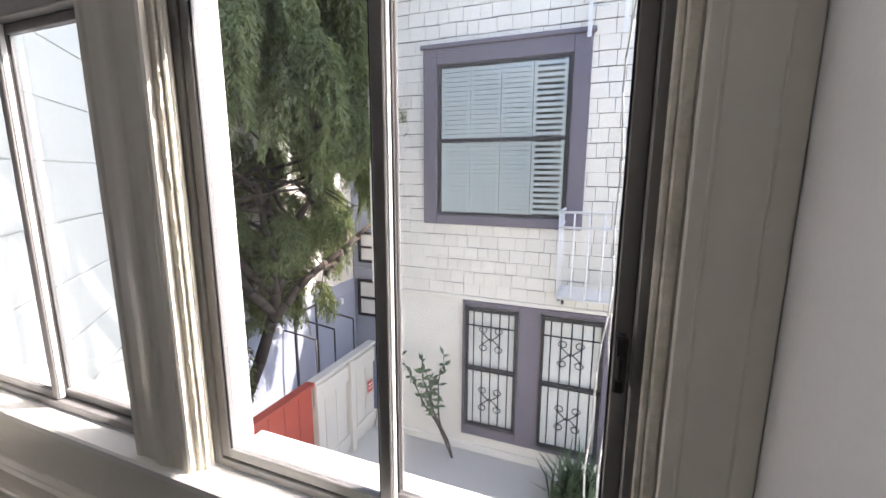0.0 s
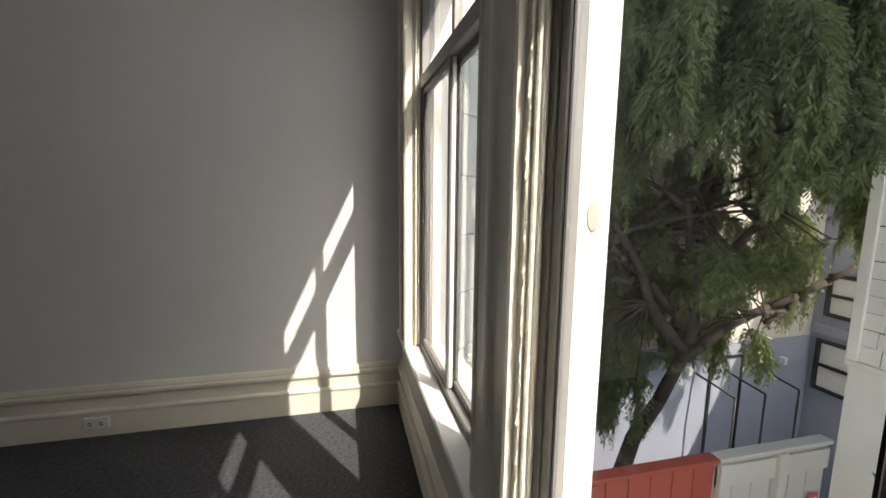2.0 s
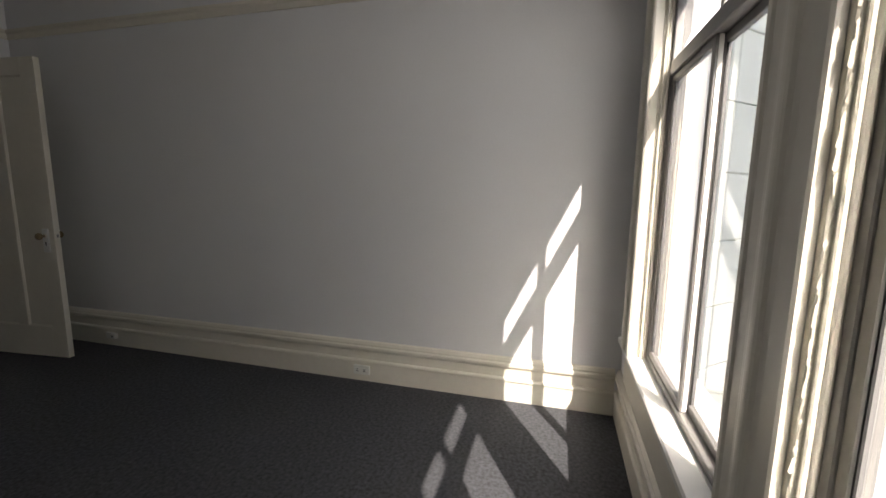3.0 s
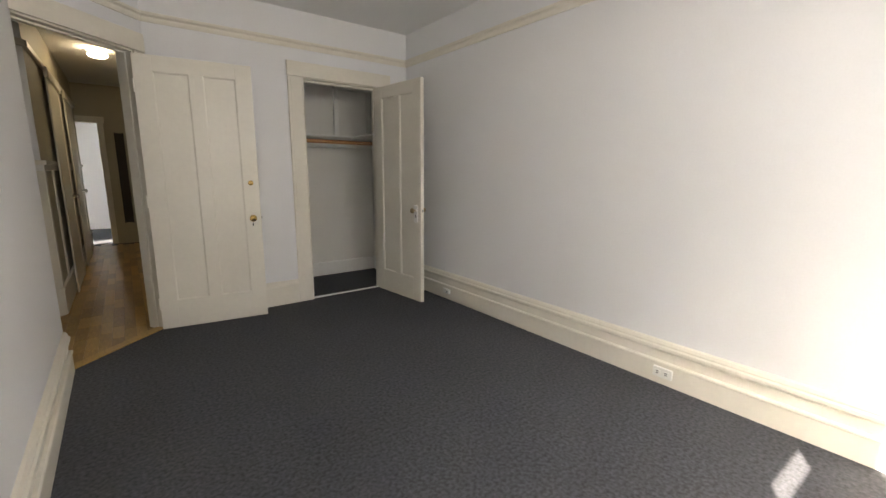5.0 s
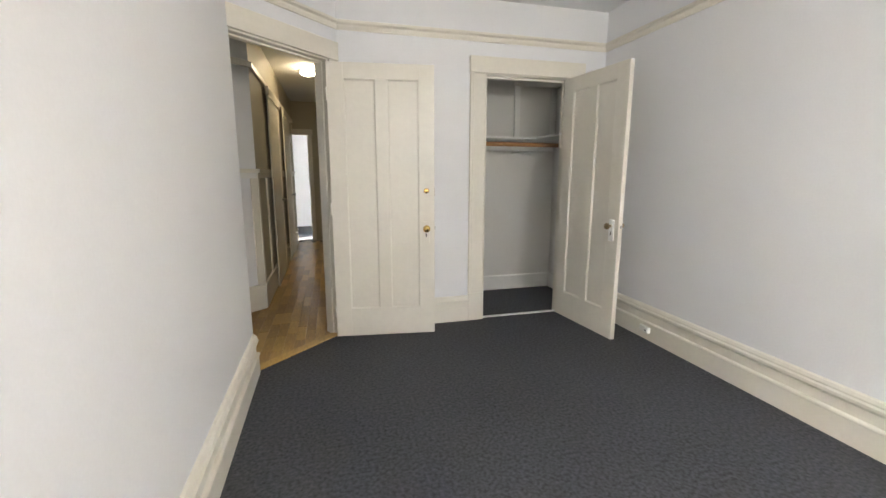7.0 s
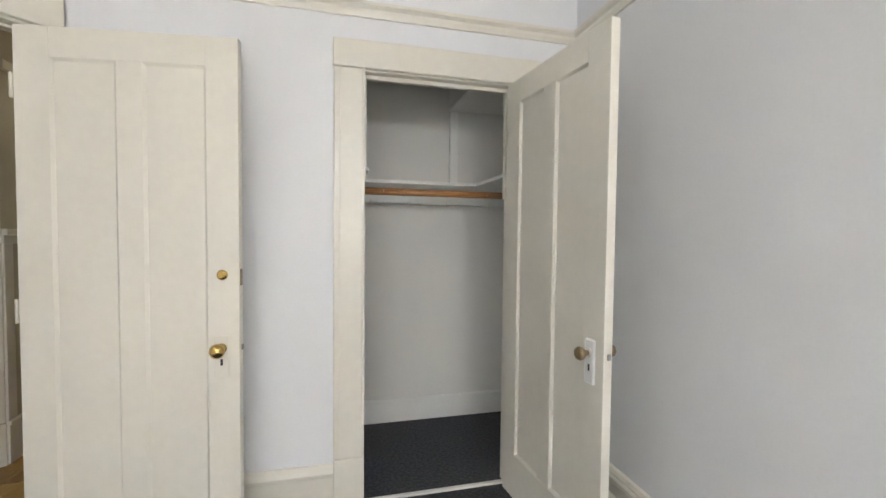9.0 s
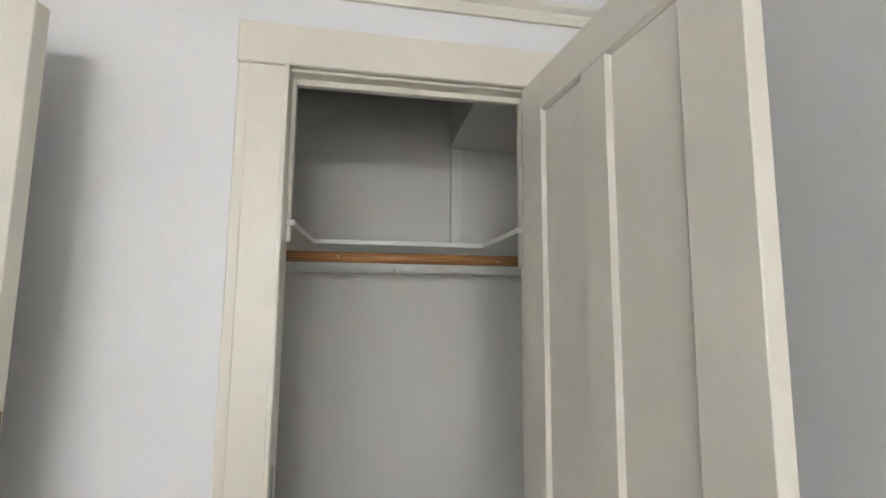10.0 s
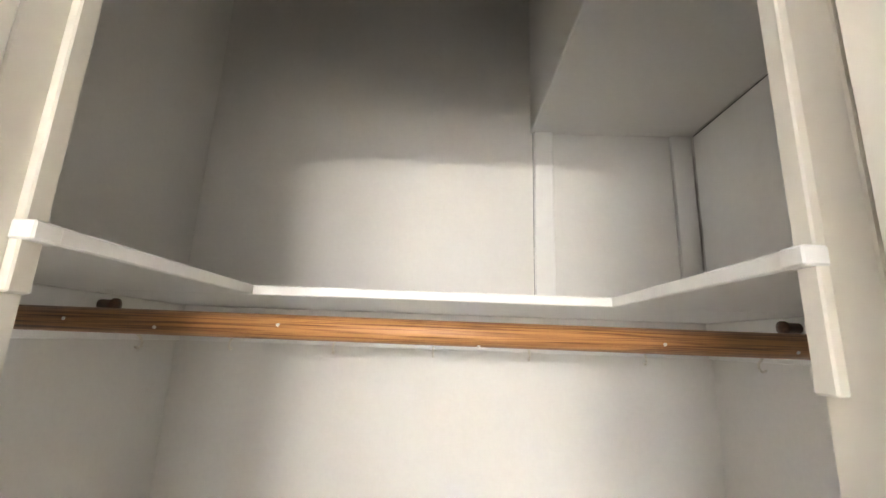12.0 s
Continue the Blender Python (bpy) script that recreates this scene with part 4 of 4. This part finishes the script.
# hanging cables by the window
for k0, (xa, ya, xb, yb) in enumerate(((2.672, 0.30, 2.565, 0.32), (2.687, 0.31, 2.595, 0.34))):
    pts = []
    for q in range(61):
        f = q / 60
        pts.append((xa + (xb - xa) * f ** 1.4 + 0.007 * math.sin(f * 31 + 3.1 * k0) + 0.004 * math.sin(f * 83 + k0), ya + (yb - ya) * f + 0.006 * math.cos(f * 31 + 3.1 * k0), 3.0 - f * 4.2))
    tagged(link("cable", path_tube(pts, 0.0024, 6), CABLE), "thin pale cable hanging outside the window", "cable", "hanging cables")

# fence
fn = thing("yard_fence", "board fence, cream with a red painted stretch", "fence")
fx = -0.36
for i in range(12):
    y = 1.5 + i * 0.2158
    red = y < 2.75
    part("board", boxes((fx, fx + 0.02, y + 0.003, y + 0.213, GZ, -1.05), bevel=0.003), REDP if red else CREAMF, fn)
part("cap", boxes((fx - 0.05, fx + 0.07, 1.5, 2.8, -1.05, -1.01), bevel=0.006), REDP, fn)
part("cap", boxes((fx - 0.05, fx + 0.07, 2.8, NY, -1.05, -1.01), bevel=0.006), CREAMF, fn)
part("rail", boxes((fx + 0.02, fx + 0.05, 2.8, NY, -1.3, -1.1), bevel=0.004), CREAMF, fn)
part("rail", boxes((fx + 0.02, fx + 0.05, 2.8, NY, -2.2, -2.05), bevel=0.004), CREAMF, fn)
for y in (1.5, 2.8, 3.45):
    part("post", boxes((fx + 0.02, fx + 0.09, y, y + 0.09, GZ, -1.05), bevel=0.005), REDP if y < 2.5 else CREAMF, fn)
sg = thing("warning_sign", "small red and white sign on the fence", "sign", pose(fx + 0.05, 3.95, -1.62))
part("plate", boxes((0, 0.004, -0.06, 0.06, -0.08, 0.08)), REDM, sg)
part("bar", boxes((0.004, 0.005, -0.045, 0.045, 0.02, 0.035), (0.004, 0.005, -0.045, 0.045, -0.03, -0.015)), WHITE, sg)

# grey house behind the tree
gh = thing("grey_house", "grey-blue rendered house behind the tree", "house")
# the side wall's sunlit top and shaded foot are two colours
part("side_wall", boxes((-8.0, -3.2, 1.9, 12.0, LOW, 3.2)), LIGHTB, gh, "side wall with sunlight put into its pale colour")
part("shaded_lower_wall", boxes((-3.2, -3.17, 1.9, 7.9, LOW, -1.28)), GREYB, gh, "lower side wall with shade put into its blue-grey colour")
part("rear_wall", boxes((-3.2, 1.5, 7.9, 12.0, LOW, 1.5)), GREYB, gh, "blue-grey rear wall")
part("roof_edge", boxes((-3.2, 1.6, 7.75, 12.0, 1.5, 1.6), bevel=0.01), GREYB, gh)
part("belt_course", boxes((-3.17, 1.5, 7.86, 7.9, -1.2, -1.0), bevel=0.008), GREYB, gh)
for x0, x1, z0, z1 in ((-3.05, -2.35, -2.2, -1.28), (-3.0, -2.3, -0.85, -0.1), (-1.3, -0.6, -2.2, -1.28), (-1.3, -0.6, -0.85, -0.1)):
    wn_ = part("window", boxes((x0, x0 + 0.06, 7.83, 7.9, z0, z1), (x1 - 0.06, x1, 7.83, 7.9, z0, z1), (x0 + 0.06, x1 - 0.06, 7.83, 7.9, z0, z0 + 0.06), (x0 + 0.06, x1 - 0.06, 7.83, 7.9, z1 - 0.06, z1), (x0 + 0.06, x1 - 0.06, 7.84, 7.9, (z0 + z1) / 2 - 0.025, (z0 + z1) / 2 + 0.025), bevel=0.005), IRON, gh)
    part("pane", boxes((x0 + 0.06, x1 - 0.06, 7.885, 7.895, z0 + 0.06, z1 - 0.06)), SHUTTER, wn_)
d = part("door", boxes((-3.17, -3.155, 5.75, 6.35, LOW, -1.55), bevel=0.004), GREYB, gh)
part("door_casing", boxes((-3.17, -3.14, 5.7, 5.75, LOW, -1.5), (-3.17, -3.14, 6.35, 6.4, LOW, -1.5), (-3.17, -3.14, 5.75, 6.35, -1.55, -1.5), bevel=0.003), IRON, d)
for y in (5.4, 6.0, 6.7):
    part("handrail", path_tube([(-3.15, y, -1.75), (-2.6, y + 0.25, -1.95), (-2.6, y + 0.25, LOW)], 0.018), IRON, gh)
part("wall_lamp", boxes((-3.17, -3.07, 5.2, 5.28, -1.75, -1.62), bevel=0.01), WHITE, gh)
part("wall_lamp", boxes((-3.17, -3.07, 7.2, 7.28, -1.75, -1.62), bevel=0.01), WHITE, gh)

# ---- pepper tree ----
def pepper_tree(base):
    """A leaning trunk with crooked limbs; boughs spring from the limbs, arch over and hang, each dressed with drooping leaf sprays."""
    rng = random.Random(5)
    base = Vector(base)
    tr = thing("pepper_tree", "drooping pepper tree with fine weeping foliage", "tree", Matrix.Translation(base))
    bm = bmesh.new()
    nodes = []

    def limb(p, d, r, length, depth):
        n = 7
        for i in range(n):
            q = p + d * (length / n)
            tube(bm, p, q, r * (1 - 0.55 * i / n), r * (1 - 0.55 * (i + 1) / n), n=9 if depth == 0 else 6)
            p = q
            d = (d + Vector((rng.uniform(-0.25, 0.25), rng.uniform(-0.25, 0.25), rng.uniform(-0.12, 0.1)))).normalized()
            if depth >= 1 and i > 1:
                nodes.append(p.copy())
        if depth < 2:
            for _ in range(4 if depth else 7):
                a = rng.uniform(0, math.tau)
                e = Vector((0.8 * math.cos(a) + 0.25, math.sin(a), rng.uniform(0.0, 0.6) if depth else rng.uniform(0.25, 1.1))).normalized()
                far = base + p + e * length * 0.7
                if far.x > -0.7 or far.x < -3.0:
                    e.x = -0.4 * e.x
                limb(p - d * length * (rng.uniform(0, 0.16) if depth == 0 else rng.uniform(0, 0.5)), e, r * 0.5, length * rng.uniform(0.45, 0.65), depth + 1)

    limb(Vector((0, 0, 0)), Vector((0.10, 0.05, 1)).normalized(), 0.15, 4.6, 0)
    heart, reach = Vector((-1.75, 4.0, 2.0)) - base, Vector((1.75, 1.85, 3.9))

    def floor_at(q):
        """How low the crown hangs over a spot."""
        if q.x < -2.0 and q.y < 3.6:
            return -1.9 + 0.7 * noise.noise(Vector((q.x * 2.2, q.y * 2.2, 0.3)))
        low = 0.25 + 0.85 * noise.noise(Vector((q.x * 1.5, q.y * 1.5, 0.3)))
        return low - 1.5 if q.x < -2.05 else low

    def free(q):
        return -3.05 < q.x < min(0.25, -1.05 + 0.62 * (q.z + 0.4)) and q.y > 2.1 and q.z > floor_at(q)

    verts, faces = [], []

    def leaf(p, way, size):
        side = way.cross(Vector((rng.uniform(-1, 1), rng.uniform(-1, 1), rng.uniform(-0.4, 0.4)))).normalized() * size * 0.12
        m, tip, k = p + way * size * 0.45, p + way * size, len(verts)
        verts.extend((tuple(p), tuple(m + side), tuple(tip), tuple(m - side)))
        faces.append((k, k + 1, k + 2, k + 3))

    def spray(p, d, length):
        """One hanging twig with leaflets in pairs that fold down towards its tip."""
        step = 0.034
        for i in range(int(length / step)):
            d = (d + Vector((rng.uniform(-0.07, 0.07), rng.uniform(-0.07, 0.07), -0.26))).normalized()
            p = p + d * step
            if not free(base + p):
                return
            out = d.orthogonal().normalized()
            out.rotate(Quaternion(d, rng.uniform(0, math.tau)))
            for sd_ in (-1, 1):
                leaf(p, (out * sd_ * 0.75 + d * 0.8 + Vector((0, 0, -0.35))).normalized(), rng.uniform(0.05, 0.095))

    boughs = []
    while len(boughs) < 420:
        v = Vector((rng.gauss(0, 1), rng.gauss(0, 1), rng.gauss(0, 1))).normalized() * rng.uniform(0.25, 1.0) ** 0.6
        q = heart + Vector((v.x * reach.x, v.y * reach.y, v.z * reach.z))
        w = base + q
        gap = noise.noise(w * 0.85 + Vector((3.1, 0.4, 1.7)))
        if not free(w) or gap < (-0.3 if w.x < -2.0 else 0.16 if w.z < 1.25 else 0.08 if w.z < 2.2 else -0.35):
            continue
        boughs.append((q, v))
    for _ in range(80):
        # the low skirt that hides the fork of the trunk
        q = Vector((rng.gauss(-2.6, 0.28), rng.gauss(2.95, 0.3), rng.uniform(-1.3, 1.4))) - base
        if free(base + q):
            boughs.append((q, Vector((rng.uniform(-1, 1), rng.uniform(-1, 1), 0)).normalized()))
    for q, v in boughs:
        start = min(nodes, key=lambda t: (t - q).length + rng.uniform(0, 0.15))
        # the stem from the limb to where the bough arches over
        mid = (start + q) / 2 + Vector((0, 0, 0.12 * (start - q).length))
        tube(bm, start, mid, 0.014, 0.010, n=5)
        tube(bm, mid, q, 0.010, 0.006, n=5)
        d = Vector((v.x, v.y, 0.25)).normalized()
        p, length = q.copy(), rng.uniform(0.5, 1.35)
        n = int(length / 0.055)
        for i in range(n):
            d = (d + Vector((rng.uniform(-0.1, 0.1), rng.uniform(-0.1, 0.1), -0.17))).normalized()
            e = p + d * 0.055
            if not free(base + e):
                break
            tube(bm, p, e, 0.0055 * (1 - 0.6 * i / n), 0.0055 * (1 - 0.6 * (i + 1) / n), n=3)
            p = e
            for _ in range(4):
                a = rng.uniform(0, math.tau)
                spray(p, (Vector((math.cos(a), math.sin(a), rng.uniform(-0.4, 0.35))) + d * 0.6).normalized(), rng.uniform(0.2, 0.55))
    part("trunk", bm, BARK, tr)
    me = bpy.data.meshes.new("crown")
    me.from_pydata(verts, [], faces)
    me.materials.append(LEAF)
    ob = new("crown", me)
    ob.parent = tr
    return tagged(ob, "weeping grey-green leaf sprays", kind="stuff")


pepper_tree((-2.75, 3.15, LOW))

# small shrub and grass by the neighbour's wall
def shrub(base, height, seed, stems, leaf):
    rng = random.Random(seed)
    sh_ = thing("shrub", "sparse leafy shrub against the neighbour's wall", "shrub", Matrix.Translation(base))
    bm, verts, faces = bmesh.new(), [], []
    for _ in range(stems):
        p, d = Vector((0, 0, 0)), Vector((rng.uniform(-0.6, 0.35), rng.uniform(-0.3, 0.1), 1)).normalized()
        for i in range(10):
            q = p + d * height / 10
            tube(bm, p, q, 0.018 * (1 - i / 12), 0.018 * (1 - (i + 1) / 12), n=5)
            p, d = q, (d + Vector((rng.uniform(-0.25, 0.25), rng.uniform(-0.15, 0.1), 0.05))).normalized()
            if i > 3:
                for _k in range(5):
                    v = Vector((rng.uniform(-1, 1), rng.uniform(-1, 1), rng.uniform(-0.4, 0.8))).normalized()
                    o = v.orthogonal().normalized() * leaf * 0.3
                    c, e = p + v * leaf * 0.7, p + v * leaf * 1.6
                    k = len(verts)
                    verts += [tuple(p), tuple(c + o), tuple(e), tuple(c - o)]
                    faces.append((k, k + 1, k + 2, k + 3))
    part("stems", bm, BARK, sh_)
    me = bpy.data.meshes.new("leaves")
    me.from_pydata(verts, [], faces)
    me.materials.append(LEAFB)
    ob = new("leaves", me)
    ob.parent = sh_
    tagged(ob, kind="stuff")


shrub((0.95, NY - 0.25, GZ), 1.55, 3, 4, 0.07)
rng = random.Random(9)
verts, faces = [], []
for _ in range(160):
    a, l = rng.uniform(0, math.tau), rng.uniform(0.3, 0.7)
    p = Vector((2.45 + rng.gauss(0, 0.1), NY - 0.5 + rng.gauss(0, 0.08), GZ))
    e = p + Vector((math.cos(a) * 0.28, math.sin(a) * 0.28, l))
    c, o = p + Vector((math.cos(a) * 0.07, math.sin(a) * 0.07, l * 0.6)), Vector((-math.sin(a), math.cos(a), 0)) * 0.012
    k = len(verts)
    verts += [tuple(p - o), tuple(p + o), tuple(c + o), tuple(c - o), tuple(e)]
    faces += [(k, k + 1, k + 2, k + 3), (k + 3, k + 2, k + 4)]
me = bpy.data.meshes.new("grass_clump")
me.from_pydata(verts, [], faces)
me.materials.append(LEAFB)
tagged(new("grass_clump", me), "clump of long strappy leaves in the yard", "plant", kind="stuff")

# ---- hall planks ----
hf = setting("hall_floor", boxes((2.16, 4.4, -9.7, -3.2, -0.1, -0.012)), DARK, "honey oak laminate floor laid in short strips", "floor")
shared = []
for n in range(3):
    bm = boxes((0.001, 0.0745, 0.001, 0.2985, -0.012, 0.0), bevel=0.0008)
    me = bpy.data.meshes.new("plank")
    bm.to_mesh(me)
    bm.free()
    me.materials.append(PLANK)
    shared.append(me)
rng, count = random.Random(4), 0
rest = []
for i in range(27):
    y = -9.65 - rng.uniform(0, 0.3)
    x = 2.245 + i * 0.075
    while y < -3.4:
        inside = (Vector((x + 0.04, y + 0.15)) - A).dot(DN) < 0.14 and (x < HX or (Vector((x, y + 0.3)) - Vector((HX, HY))).dot(Vector((-VD.y, VD.x))) > 0)
        if inside and y > -9.6:
            ob = new("plank", shared[count % 3])
            ob.parent, ob.location = hf, (x, y, -0.003)
            count += 1
        y += 0.3
rng = random.Random(11)

# ---- shingles of the neighbour's wall ----
widths, meshes = (0.13, 0.17, 0.205), []
# shingles stop short of the next course, so the dark backing draws shade lines
for wdt in widths:
    me = bpy.data.meshes.new("shingle")
    bm = bmesh.new()
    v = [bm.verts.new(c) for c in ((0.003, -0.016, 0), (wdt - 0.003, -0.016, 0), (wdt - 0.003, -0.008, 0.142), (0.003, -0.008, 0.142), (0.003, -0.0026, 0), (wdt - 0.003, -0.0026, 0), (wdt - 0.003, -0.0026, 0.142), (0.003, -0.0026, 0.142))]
    for f in ((0, 1, 2, 3), (0, 4, 5, 1), (1, 5, 6, 2), (0, 3, 7, 4), (3, 2, 6, 7)):
        bm.faces.new([v[i] for i in f])
    bm.to_mesh(me)
    bm.free()
    me.materials.append(SHINGLE)
    meshes.append(me)
wall = bpy.data.objects["wall"]
verts, faces, count = [], [], 0
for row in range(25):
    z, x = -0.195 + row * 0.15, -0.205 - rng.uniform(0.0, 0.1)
    while x < 6.1:
        k = rng.randrange(3)
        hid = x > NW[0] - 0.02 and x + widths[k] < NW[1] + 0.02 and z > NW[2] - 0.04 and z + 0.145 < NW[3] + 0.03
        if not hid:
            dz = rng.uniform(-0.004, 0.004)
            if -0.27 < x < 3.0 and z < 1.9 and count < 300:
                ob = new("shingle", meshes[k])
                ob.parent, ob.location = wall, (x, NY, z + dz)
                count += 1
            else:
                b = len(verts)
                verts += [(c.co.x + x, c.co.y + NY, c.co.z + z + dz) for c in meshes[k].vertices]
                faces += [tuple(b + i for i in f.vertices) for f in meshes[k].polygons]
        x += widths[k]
me = bpy.data.meshes.new("shingles")
me.from_pydata(verts, [], faces)
me.materials.append(SHINGLE)
ob = new("shingles", me)
ob.parent = nb
tagged(ob, kind="stuff")
